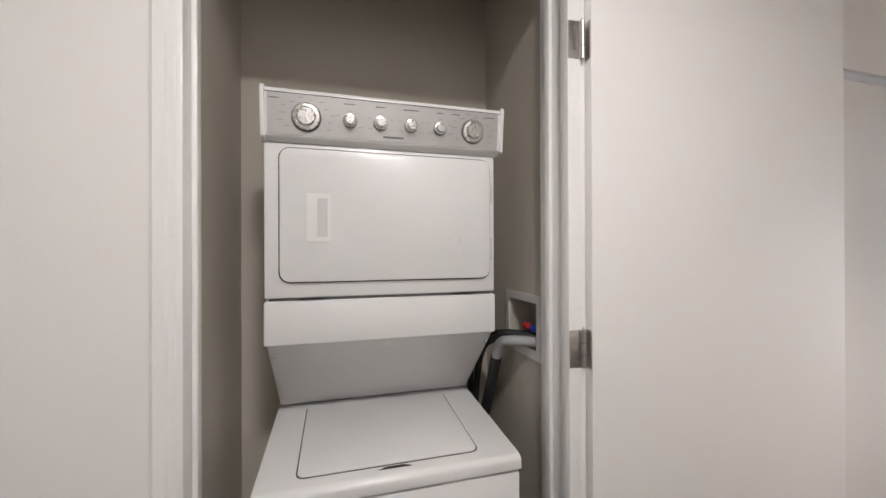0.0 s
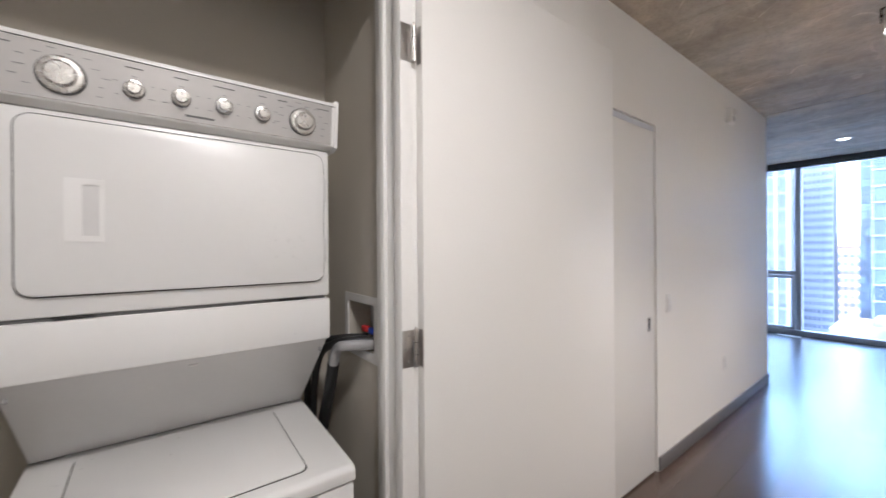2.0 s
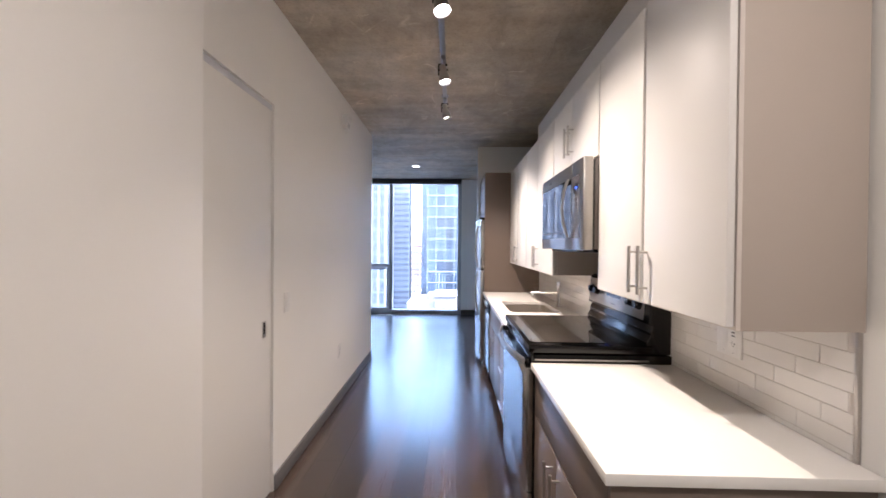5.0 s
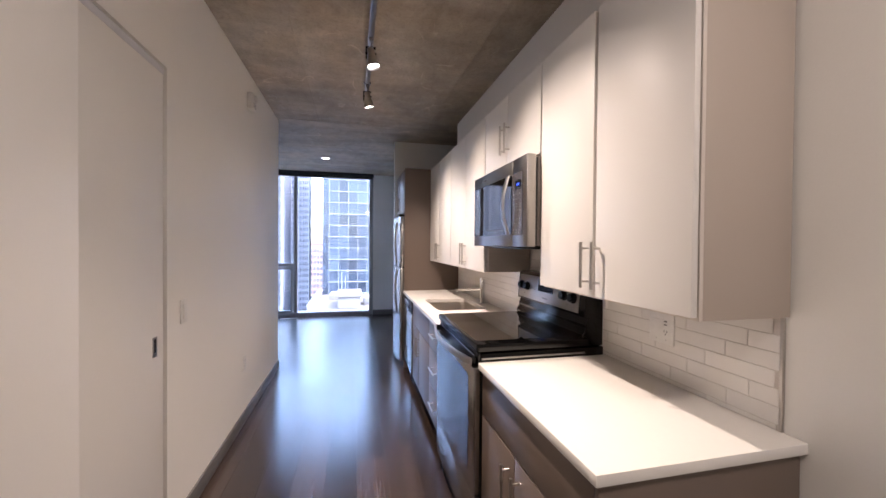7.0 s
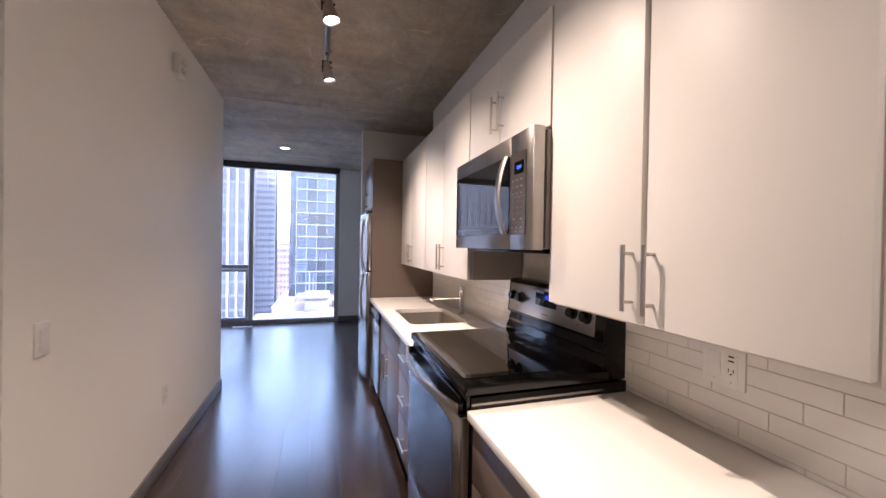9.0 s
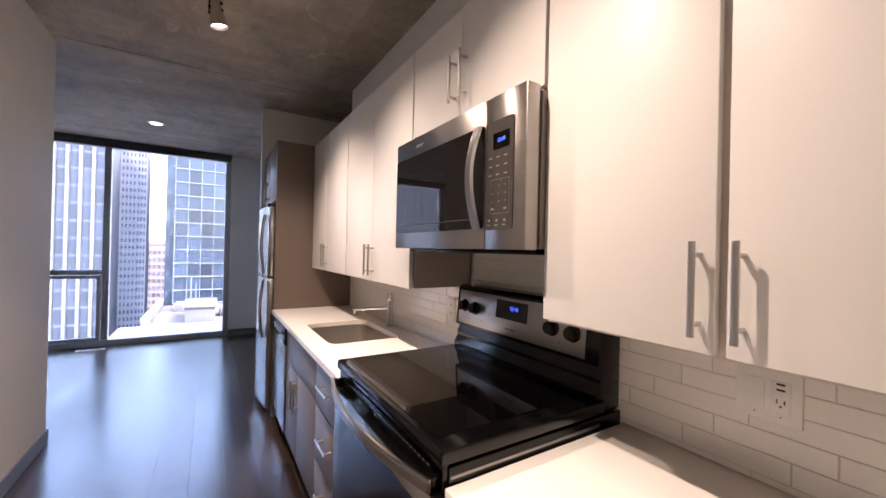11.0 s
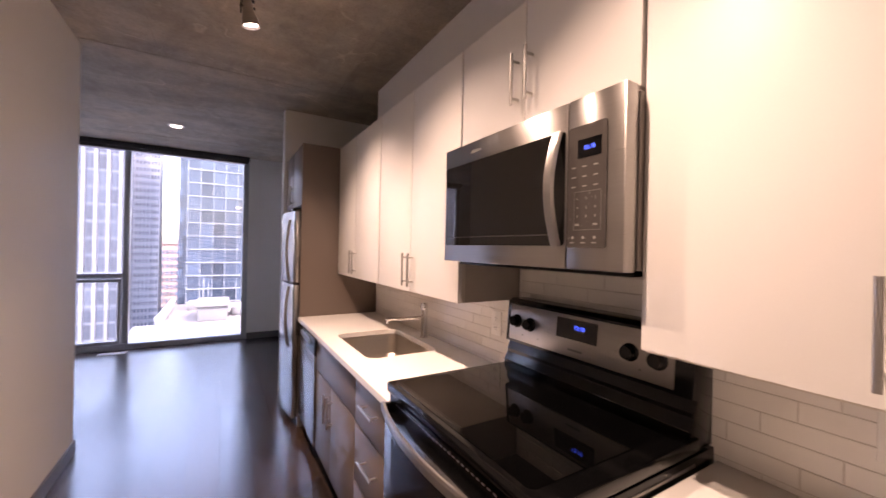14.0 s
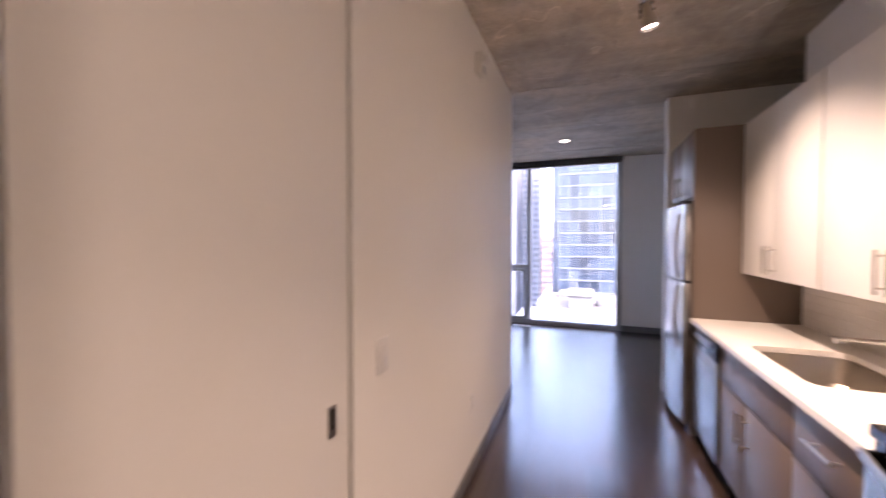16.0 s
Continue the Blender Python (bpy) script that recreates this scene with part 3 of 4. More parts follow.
def slab_with_hole():
    bm = bmesh.new()
    n = len(rim)
    per = n // 4
    corner = [(4.998, -0.05), (3.163, -0.05), (3.163, BACK + 0.002), (4.998, BACK + 0.002)]
    rings = {}
    for z in (TOPZ - 0.03, TOPZ):
        rings[z] = ([bm.verts.new((*c, z)) for c in corner], [bm.verts.new((*p, z)) for p in rim])
    for z, (c, r) in rings.items():
        for k in range(4):
            seg = r[k * per:(k + 1) * per]
            for a, b in zip(seg, seg[1:]):
                bm.faces.new((c[k], a, b))
            nxt = (k + 1) % 4
            bm.faces.new((c[k], seg[-1], r[(nxt * per) % n], c[nxt]))
    lo, hi = rings[TOPZ - 0.03], rings[TOPZ]
    for k in range(4):
        bm.faces.new((lo[0][k], lo[0][(k + 1) % 4], hi[0][(k + 1) % 4], hi[0][k]))
    for k in range(n):
        bm.faces.new((lo[1][k], hi[1][k], hi[1][(k + 1) % n], lo[1][(k + 1) % n]))
    return bm


part("slab", slab_with_hole(), QUARTZ, wt)
solid("worktop", box(1.572, 2.398, BACK + 0.002, -0.05, TOPZ - 0.03, TOPZ, 0.003), QUARTZ, "white quartz worktop beside the range", "worktop")

# sink bowl under the cut-out
sk = thing("sink", "undermount single-bowl stainless steel sink", "sink", (4.0, -0.36, 0.67))


def bowl():
    bm = bmesh.new()
    levels = [(0.012, TOPZ - 0.031, 0.065), (0.0, TOPZ - 0.033, 0.06), (-0.004, TOPZ - 0.16, 0.06), (-0.02, TOPZ - 0.185, 0.07), (-0.05, TOPZ - 0.19, 0.06), (-0.15, TOPZ - 0.192, 0.04)]
    rings = []
    for grow, z, r in levels:
        rings.append([bm.verts.new((*p, z)) for p in round_rect(SX0 - grow, SX1 + grow, SY0 - grow, SY1 + grow, r, 6)])
    n = len(rings[0])
    for a, b in zip(rings, rings[1:]):
        for k in range(n):
            bm.faces.new((a[k], a[(k + 1) % n], b[(k + 1) % n], b[k]))
    bm.faces.new(rings[-1])
    return bm


part("bowl", bowl(), SINKM, sk)
part("drain", lathe([(0.04, 0), (0.042, 0.003), (0.03, 0.004), (0.028, 0.001), (0.008, 0.001)], (3.995, -0.4, TOPZ - 0.1915)), CHROME, sk, "round steel drain")

# faucet: straight column, flat lever on top, straight spout
fc = thing("faucet", "chrome single-lever kitchen faucet with a straight spout", "faucet", (3.99, -0.625, TOPZ))
part("column", lathe([(0.027, 0), (0.027, 0.004), (0.021, 0.008), (0.021, 0.16), (0.022, 0.162), (0.022, 0.21), (0.02, 0.215)], (3.99, -0.625, TOPZ)), CHROME, fc)
sp = part("spout", rod((3.99, -0.615, TOPZ + 0.125), (4.08, -0.4, TOPZ + 0.112), 0.0105, 14), CHROME, fc)
part("aerator", rod((4.072, -0.416, TOPZ + 0.114), (4.072, -0.416, TOPZ + 0.09), 0.011, 12), CHROME, sp)
part("lever", rod((3.99, -0.625, TOPZ + 0.213), (3.955, -0.6, TOPZ + 0.222), 0.005, 10), CHROME, fc)

# ---- range ----
RX0, RX1 = 2.404, 3.158
rg = thing("range", "freestanding electric range, black glass cooktop and stainless front", "range", ((RX0 + RX1) / 2, -0.35, 0))
part("body", box(RX0, RX1, BACK + 0.01, -0.065, 0.03, 0.895, 0.002), BLACKP, rg)
for x in (RX0 + 0.04, RX1 - 0.04):
    for y in (-0.62, -0.12):
        part("foot", rod((x, y, 0), (x, y, 0.032), 0.018, 12), BLACKP, rg)
part("cooktop_frame", box(RX0 - 0.004, RX1 + 0.004, -0.6, -0.04, 0.903, 0.938, 0.006), BLACKP, rg, "black cooktop frame")
part("cooktop_glass", prism(round_rect(RX0 + 0.05, RX1 - 0.03, -0.585, -0.06, 0.02), "z", 0.9375, 0.9405), BLACKG, rg, "black ceramic glass cooktop")
part("trim_strip", box(RX0 - 0.002, RX1 + 0.002, -0.58, -0.068, 0.868, 0.876, 0.001), STEEL, rg)
part("vent_strip", box(RX0 + 0.004, RX1 - 0.004, -0.066, -0.05, 0.842, 0.902, 0.003), BLACKP, rg)
for k in range(30):
    x = RX0 + 0.06 + k * 0.0215
    part("vent_slot", box(x, x + 0.012, -0.0505, -0.0492, 0.874, 0.878), GREYPL, rg)
dr = part("oven_door", box(RX0 + 0.004, RX1 - 0.004, -0.066, -0.03, 0.265, 0.838, 0.006), STEELV, rg, "stainless oven door")
part("door_cap", box(RX0 + 0.003, RX1 - 0.003, -0.066, -0.0285, 0.834, 0.8412, 0.002), BLACKP, dr, "black cap along the top of the oven door")
part("oven_window", prism(round_rect(RX0 + 0.075, RX1 - 0.075, 0.34, 0.785, 0.015), "y", -0.0305, -0.0275), DARKG, dr, "dark oven window")


def bow_strap(x0, x1, zc, half, y0, rise, th, n=16):
    """A flat strap bowed outward along y, standing upright at height zc."""
    bm = bmesh.new()
    rows = []
    for k in range(n + 1):
        u = 2 * k / n - 1
        y = y0 + rise * (1 - u * u)
        x = x0 + (x1 - x0) * k / n
        rows.append([bm.verts.new(v) for v in ((x, y, zc - half), (x, y, zc + half), (x, y + th * 0.6, zc + half), (x, y + th, zc + half * 0.6), (x, y + th, zc - half * 0.6), (x, y + th * 0.6, zc - half))])
    for p, q in zip(rows, rows[1:]):
        for k in range(6):
            bm.faces.new((p[k], p[(k + 1) % 6], q[(k + 1) % 6], q[k]))
    bm.faces.new(rows[0])
    bm.faces.new(rows[-1][::-1])
    return bm


hd = part("oven_handle", bow_strap(RX0 + 0.012, RX1 - 0.012, 0.861, 0.0155, -0.026, 0.05, 0.012), STEEL, dr, "flat bowed steel door handle")
for x in (RX0 + 0.026, RX1 - 0.026):
    part("handle_end", box(x - 0.01, x + 0.01, -0.052, -0.022, 0.842, 0.874, 0.003), BLACKP, hd)
part("storage_drawer", box(RX0 + 0.004, RX1 - 0.004, -0.066, -0.034, 0.06, 0.258, 0.006), STEELV, rg, "stainless storage drawer")
# back guard with sloped control face
prof = [(BACK + 0.01, 0.9), (-0.575, 0.9), (-0.57, 0.955), (-0.588, 0.985), (-0.586, 1.0), (-0.6, 1.03), (-0.578, 1.036), (-0.592, 1.2), (-0.61, 1.212), (BACK + 0.01, 1.212)]
bg = part("back_guard", prism(prof, "x", RX0 + 0.006, RX1 - 0.006, 0.003), BLACKP, rg, "black back guard")


def on_guard(z, out=0.0):
    return -0.578 - (z - 1.036) / 0.164 * 0.014 + out


cp = part("control_face", prism([(on_guard(1.048, -0.004), 1.048), (on_guard(1.048, 0.0035), 1.048), (on_guard(1.19, 0.0035), 1.19), (on_guard(1.19, -0.004), 1.19)], "x", RX0 + 0.055, RX1 - 0.028, 0.001), STEEL, bg, "brushed steel control face")
part("display", prism([(on_guard(1.108, 0.003), 1.108), (on_guard(1.108, 0.0052), 1.108), (on_guard(1.178, 0.0052), 1.178), (on_guard(1.178, 0.003), 1.178)], "x", 2.705, 2.875), BLACKG, bg, "black clock display")
for x, z in ((3.085, 1.125), (3.01, 1.122), (2.588, 1.118), (2.503, 1.115)):
    y = on_guard(z, 0.003)
    part("knob", lathe([(0.027, 0), (0.027, 0.006), (0.022, 0.008), (0.02, 0.026), (0.018, 0.028)], (x, y, z), (0, 1, 0.08), 20), BLACKP, bg, "black control knob")
lettering("clock_digits", "12:10", 0.021, (2.775, on_guard(1.15, 0.0058), 1.15), (94, 0, 180), LEDB, bg)
part("badge", box(2.76, 2.82, on_guard(1.072, 0.0034), on_guard(1.072, 0.0042), 1.069, 1.076), GREYINK, bg)
for x in (3.05, 2.965, 2.555):
    part("indicator_mark", rod((x, on_guard(1.075, 0.003), 1.075), (x, on_guard(1.075, 0.004), 1.075), 0.003, 8), SLOT, bg)

# ---- microwave ----
MWSIDE = mat("brown_grey_case_paint", (0.15, 0.125, 0.11), 0.4, vary=0.04, bump=0.02)
MX0, MX1, MZ0, MZ1 = 2.414, 3.182, 1.37, 1.797
mw = thing("microwave", "over-the-range stainless microwave with a dark window", "microwave", ((MX0 + MX1) / 2, BACK, MZ0))
part("body", box(MX0 + 0.003, MX1 - 0.003, -0.41, -0.335, MZ0 + 0.004, MZ1 - 0.01, 0.003), MWSIDE, mw, "brown-grey painted microwave case")
part("rear_case", box(MX0 + 0.006, MX1 - 0.006, BACK + 0.012, -0.411, MZ0 + 0.004, MZ1 - 0.012, 0.003), BLACKP, mw)
part("vent_gap", box(MX0 + 0.006, MX1 - 0.006, -0.335, -0.326, MZ0 + 0.01, MZ1 - 0.014), SLOT, mw)
part("underside", box(MX0 + 0.02, MX1 - 0.02, -0.62, -0.34, MZ0 - 0.012, MZ0 + 0.003, 0.003), BLACKP, mw, "black underside vent plate")
SPL = 2.576
dface = part("door", box(SPL + 0.001, MX1, -0.326, -0.28, MZ0, MZ1, 0.005), STEEL, mw, "stainless microwave door")
part("window", prism(round_rect(SPL + 0.006, MX1 - 0.012, MZ0 + 0.06, MZ1 - 0.072, 0.01), "y", -0.2805, -0.2775), DARKG, dface, "dark reflective door glass")
part("window_rim", box(SPL + 0.05, MX1 - 0.045, -0.2776, -0.2771, MZ0 + 0.088, MZ0 + 0.0905), PANELINE, dface, "faint inner edge of the door glass")
part("control_frame", box(MX0, SPL - 0.001, -0.326, -0.28, MZ0, MZ1, 0.005), STEEL, mw, "stainless control surround")
ctl = part("control_panel", prism(round_rect(MX0 + 0.045, SPL - 0.004, MZ0 + 0.055, MZ1 - 0.072, 0.008), "y", -0.2805, -0.2778), KEYPAD, mw, "dark brown-grey keypad panel")
part("display", box(MX0 + 0.06, SPL - 0.035, -0.2779, -0.2768, 1.645, 1.69), BLACKG, ctl)
lettering("clock_digits", "12:10", 0.0145, ((MX0 + SPL) / 2 + 0.012, -0.2763, 1.668), (90, 0, 180), LEDB, ctl)
for r in range(3):
    for c in range(3):
        x, z = MX0 + 0.068 + c * 0.032, 1.622 - r * 0.024
        part("key_label", box(x, x + 0.013, -0.2779, -0.2772, z, z + 0.0028), LIGHTINK, ctl)
for r in range(4):
    for c in range(3):
        x, z = MX0 + 0.074 + (2 - c) * 0.026, 1.545 - r * 0.022
        if r < 3:
            lettering("key_digit", "123456789"[r * 3 + c], 0.009, (x, -0.2775, z), (90, 0, 180), LIGHTINK, ctl)
        elif c != 1:
            part("key_label", box(x - 0.006, x + 0.006, -0.2779, -0.2772, z, z + 0.005), LIGHTINK, ctl)
part("key_border", frame_prism([(MX0 + 0.058, 1.468), (SPL - 0.026, 1.468), (SPL - 0.026, 1.563), (MX0 + 0.058, 1.563)], [(MX0 + 0.0595, 1.4695), (SPL - 0.0275, 1.4695), (SPL - 0.0275, 1.5615), (MX0 + 0.0595, 1.5615)], "y", -0.2779, -0.2773), KEYLINE, ctl)
for c in range(3):
    x = MX0 + 0.07 + c * 0.032
    part("key_symbol", rod((x + 0.005, -0.2779, 1.45), (x + 0.005, -0.2772, 1.45), 0.004, 10), LIGHTINK, ctl)
    part("key_label", box(x, x + 0.013, -0.2779, -0.2772, 1.436, 1.4385), LIGHTINK, ctl)
hy = [(SPL + 0.022, -0.278 + 0.038 * math.sin(math.pi * (0.06 + 0.88 * k / 8)), MZ0 + 0.058 + (MZ1 - MZ0 - 0.132) * k / 8) for k in range(9)]


def strap(points, w, th):
    """A flat curved strap along points in the y-z plane."""
    bm = bmesh.new()
    rows = []
    for x, y, z in points:
        rows.append([bm.verts.new(v) for v in ((x - w, y, z), (x + w, y, z), (x + w * 0.8, y + th, z), (x - w * 0.8, y + th, z))])
    for a, b in zip(rows, rows[1:]):
        for k in range(4):
            bm.faces.new((a[k], a[(k + 1) % 4], b[(k + 1) % 4], b[k]))
    bm.faces.new(rows[0])
    bm.faces.new(rows[-1][::-1])
    return bm


part("handle", strap(hy, 0.015, 0.01), STEEL, dface, "bowed stainless door handle")
part("badge", box(2.955, 3.01, -0.2802, -0.2792, 1.755, 1.765), GREYINK, dface)

# ---- fridge, its side panel and the cabinet over it ----
fr = thing("fridge", "stainless top-freezer refrigerator beside a tall panel", "fridge", (5.4, -0.4, 0))
part("body", box(5.03, 5.765, -0.98, -0.075, 0.03, 1.70, 0.004), GREYPL, fr)
part("base_grille", box(5.035, 5.76, -0.1, -0.06, 0.0, 0.06, 0.003), BLACKP, fr)


def fridge_door(z0, z1, label):
    n = 10
    pts = [(5.032, -0.07)] + [(5.032 + 0.73 * k / n, -0.02 + 0.035 * (1 - (2 * k / n - 1) ** 2)) for k in range(n + 1)] + [(5.762, -0.07)]
    return part("door", prism(pts, "z", z0, z1, 0.003), STEELV, fr, label)


fd = fridge_door(0.065, 1.108, "stainless fridge door")
zd = fridge_door(1.125, 1.69, "stainless freezer door")
for d, zs in ((fd, (0.62, 1.09)), (zd, (1.14, 1.62))):
    hp = [(5.085, -0.004 + 0.036 * math.sin(math.pi * (0.05 + 0.9 * k / 8)) ** 0.6, zs[0] + (zs[1] - zs[0]) * k / 8) for k in range(9)]
    part("handle", tube(hp, 0.012, 12, 4), STEELV, d, "long bowed steel handle")
part("hinge_cap", box(5.032, 5.10, -0.09, 0.0, 1.69, 1.712, 0.005), BLACKP, fr)
part("gap_trim", box(5.031, 5.764, -0.072, -0.012, 1.109, 1.124, 0.002), BLACKP, fr)
oc = thing("fridge_cabinet", "tall taupe surround with a two-door cabinet over the fridge", "cabinet", (5.4, -0.4, 0))
part("side_panel", box(5.0, 5.022, BACK + 0.002, -0.06, 0, 2.222, 0.001), TAUPE, oc, "tall taupe side panel")
part("body", box(5.024, 5.78, BACK, -0.08, 1.74, 2.222, 0.001), TAUPE, oc)
for a, b, hx in ((5.026, 5.40, 5.355), (5.404, 5.778, 5.449)):
    d = part("door", box(a, b, -0.079, -0.06, 1.742, 2.22, 0.0015), TAUPE, oc)
    bar_handle(d, (hx, -0.06, 1.765), (hx, -0.06, 1.93), (0, 0.032, 0))

# ---- wall plates and devices ----
def plate(name, x, y, z, w, h, s, label):
    """A wall plate on a wall facing s along y."""
    t = thing(name, label, name.split("_")[-1], (x, y, z))
    part("cover", box(x - w / 2, x + w / 2, min(y, y + s * 0.006), max(y, y + s * 0.006), z - h / 2, z + h / 2, 0.002), WHITEPL, t)
    return t


sw = plate("light_switch", 2.92, LEFT, 1.04, 0.072, 0.116, -1, "white light switch on the corridor wall")
part("rocker", box(2.903, 2.937, LEFT - 0.0095, LEFT - 0.005, 1.005, 1.075, 0.002), WHITEPL, sw)
for x, y, z, s, nm in ((3.98, LEFT, 0.452, -1, "white outlet low on the corridor wall"), (3.34, BACK + 0.01, 1.062, 1, "white duplex outlet set in the tiled backsplash")):
    o = plate("wall_outlet", x, y, z, 0.072, 0.116, s, nm)
    for dz in (-0.022, 0.022):
        so = part("socket", box(x - 0.017, x + 0.017, min(y + s * 0.005, y + s * 0.0075), max(y + s * 0.005, y + s * 0.0075), z + dz - 0.015, z + dz + 0.015, 0.001), WHITEPL, o)
        for dx in (-0.006, 0.006):
            part("slot", box(x + dx - 0.0012, x + dx + 0.0012, min(y + s * 0.007, y + s * 0.0079), max(y + s * 0.007, y + s * 0.0079), z + dz - 0.002, z + dz + 0.007), SLOT, so)
        part("slot", rod((x, y + s * 0.007, z + dz - 0.008), (x, y + s * 0.0079, z + dz - 0.008), 0.0025, 8), SLOT, so)
OX, OY, OZ = 2.03, BACK + 0.01, 1.062
ug = plate("wall_outlet", OX + 0.023, OY, OZ, 0.118, 0.116, 1, "white two-gang plate with a charging outlet in the backsplash")
part("blank_insert", box(OX + 0.029, OX + 0.063, OY + 0.005, OY + 0.0072, OZ - 0.034, OZ + 0.034, 0.001), WHITEPL, ug, "blank white insert")
dv = part("socket", box(OX - 0.017, OX + 0.017, OY + 0.005, OY + 0.0072, OZ - 0.034, OZ + 0.034, 0.001), WHITEPL, ug)
for dz in (0.016, 0.028):
    part("charging_port", box(OX - 0.0075, OX + 0.0075, OY + 0.0068, OY + 0.0078, OZ + dz - 0.0022, OZ + dz + 0.0022), SLOT, dv, "black charging port")
for dx in (-0.0065, 0.0065):
    part("slot", box(OX + dx - 0.0012, OX + dx + 0.0012, OY + 0.0068, OY + 0.0078, OZ - 0.014, OZ - 0.005), SLOT, dv)
part("slot", rod((OX, OY + 0.0068, OZ - 0.02), (OX, OY + 0.0078, OZ - 0.02), 0.0025, 8), SLOT, dv)
for dx in (0.0, 0.046):
    part("screw", rod((OX + dx, OY + 0.0055, OZ - 0.043), (OX + dx, OY + 0.0068, OZ - 0.043), 0.0022, 8), GREYPL, ug)
al = thing("alarm_strobe", "white fire alarm strobe high on the corridor wall", "alarm", (4.085, LEFT, 2.42))
part("housing", box(4.03, 4.14, LEFT - 0.045, LEFT, 2.425, 2.55, 0.008), WHITEPL, al)
part("lens", box(4.055, 4.115, LEFT - 0.066, LEFT - 0.043, 2.495, 2.535, 0.006), WHITEPL, al, "clear strobe lens")
for k in range(4):
    part("sounder_slot", box(4.05, 4.12, LEFT - 0.0462, LEFT - 0.0445, 2.44 + k * 0.01, 2.444 + k * 0.01), GREYPL, al)

# ---- track lights ----
TY, TZ = 0.385, 2.69
tk = thing("track_light_rail", "brushed steel ceiling track for the spotlights", "light track", (2.8, TY, TZ))
part("rail", box(1.95, 4.15, TY - 0.017, TY + 0.017, TZ, TZ + 0.02, 0.003), STEEL, tk)
for x in (2.05, 2.87, 4.05):
    part("stem", rod((x, TY, TZ + 0.02), (x, TY, H), 0.006, 10), STEEL, tk)
    part("canopy", rod((x, TY, H - 0.012), (x, TY, H), 0.03, 20), STEEL, tk)
for x, aim, watts, cone in HEADS:
    hdn = thing("spotlight", "brushed steel track spotlight, lit", "spotlight", (x, TY, TZ - 0.15), "ceiling track spotlights")
    p, d = Vector((x, TY, TZ - 0.085)), (Vector(aim) - Vector((x, TY, TZ - 0.085))).normalized()
    part("adapter", box(x - 0.03, x + 0.03, TY - 0.014, TY + 0.014, TZ - 0.022, TZ - 0.0005, 0.003), STEEL, hdn)
    part("swivel", rod((x, TY, TZ - 0.022), p, 0.006, 10), STEEL, hdn)
    part("side_arm", box(x - 0.006, x + 0.006, TY + 0.026, TY + 0.034, TZ - 0.125, TZ - 0.05, 0.002), BLACKP, hdn, "black pivot arm")
    part("pivot_bracket", box(x - 0.007, x + 0.007, TY - 0.03, TY + 0.034, TZ - 0.06, TZ - 0.048, 0.002), BLACKP, hdn, "black pivot bracket")
    part("pivot_screw", rod((x, TY - 0.034, TZ - 0.088), (x, TY + 0.036, TZ - 0.088), 0.006, 10), BLACKP, hdn)
    part("yoke", rod(p - d * 0.01 + Vector((0, 0, 0.0)), p + d * 0.005, 0.015, 14), STEEL, hdn)
    part("can", lathe([(0.014, -0.03), (0.022, -0.028), (0.024, 0.02), (0.036, 0.06), (0.043, 0.095), (0.041, 0.095), (0.031, 0.074), (0.01, 0.066)], p, d, 26), NICKEL, hdn, "flared steel lamp can")
    part("lamp_lens", lathe([(0.031, 0.079), (0.031, 0.082), (0.015, 0.0835)], p, d, 24), LAMPG, hdn, "glowing lamp lens")

dl = thing("downlight", "small round recessed downlight, lit", "downlight", (7.02, 0.93, H))
part("trim_ring", lathe([(0.075, 0.0), (0.078, 0.006), (0.055, 0.006), (0.052, 0.0)], (7.02, 0.93, H - 0.006)), WHITEPL, dl)
part("lens", rod((7.02, 0.93, H - 0.009), (7.02, 0.93, H - 0.0062), 0.052, 24), DOWNG, dl)

# flat white plate with grey slots on the floor by the window
fv = thing("slotted_floor_plate", "white slotted plate on the floor by the window", "vent", (8.1, 1.64, 0))
part("plate", box(8.06, 8.16, 1.5, 1.78, 0.0, 0.006, 0.002), WHITEPL, fv)
for k in range(9):
    part("slot", box(8.075, 8.145, 1.52 + k * 0.028, 1.53 + k * 0.028, 0.0058, 0.0066), GREYPL, fv)
# ---- laundry closet ----
WX0, WX1 = 0.008, 0.698
la = thing("laundry_center", "white stacked washer and dryer in one tower", "washer dryer", (0.35, 1.45, 0))
part("washer_body", box(WX0, WX1, 1.2, 1.77, 0.02, 0.775, 0.008), ENAMEL, la)
for x in (WX0 + 0.05, WX1 - 0.05):
    for y in (1.26, 1.7):
        part("foot", rod((x, y, 0), (x, y, 0.025), 0.02, 12), BLACKP, la)
deck = [(1.193, 0.782), (1.193, 0.812), (1.206, 0.823), (1.66, 0.85), (1.77, 0.85), (1.77, 0.782)]
part("washer_deck", prism(deck, "x", WX0 - 0.002, WX1 + 0.002, 0.005), ENAMEL, la)


def deck_z(y):
    return 0.823 + (y - 1.206) / 0.454 * 0.027


lid_pts = round_rect(0.105, 0.587, 1.245, 1.63, 0.02)
bm = prism(lid_pts, "z", -0.004, 0.006, 0.0015)
for v in bm.verts:
    v.co.z += deck_z(v.co.y)
lid = part("washer_lid", bm, ENAMEL, la, "white top-loading washer lid")
bm = frame_prism(round_rect(0.101, 0.5915, 1.2405, 1.634, 0.023), lid_pts, "z", 0.0, 0.0008)
for v in bm.verts:
    v.co.z += deck_z(v.co.y)
part("lid_gap", bm, GAP, lid)
bm = prism([(0.305, 1.226), (0.325, 1.236), (0.375, 1.236), (0.395, 1.226)], "z", 0.0004, 0.0012)
for v in bm.verts:
    v.co.z += deck_z(v.co.y)
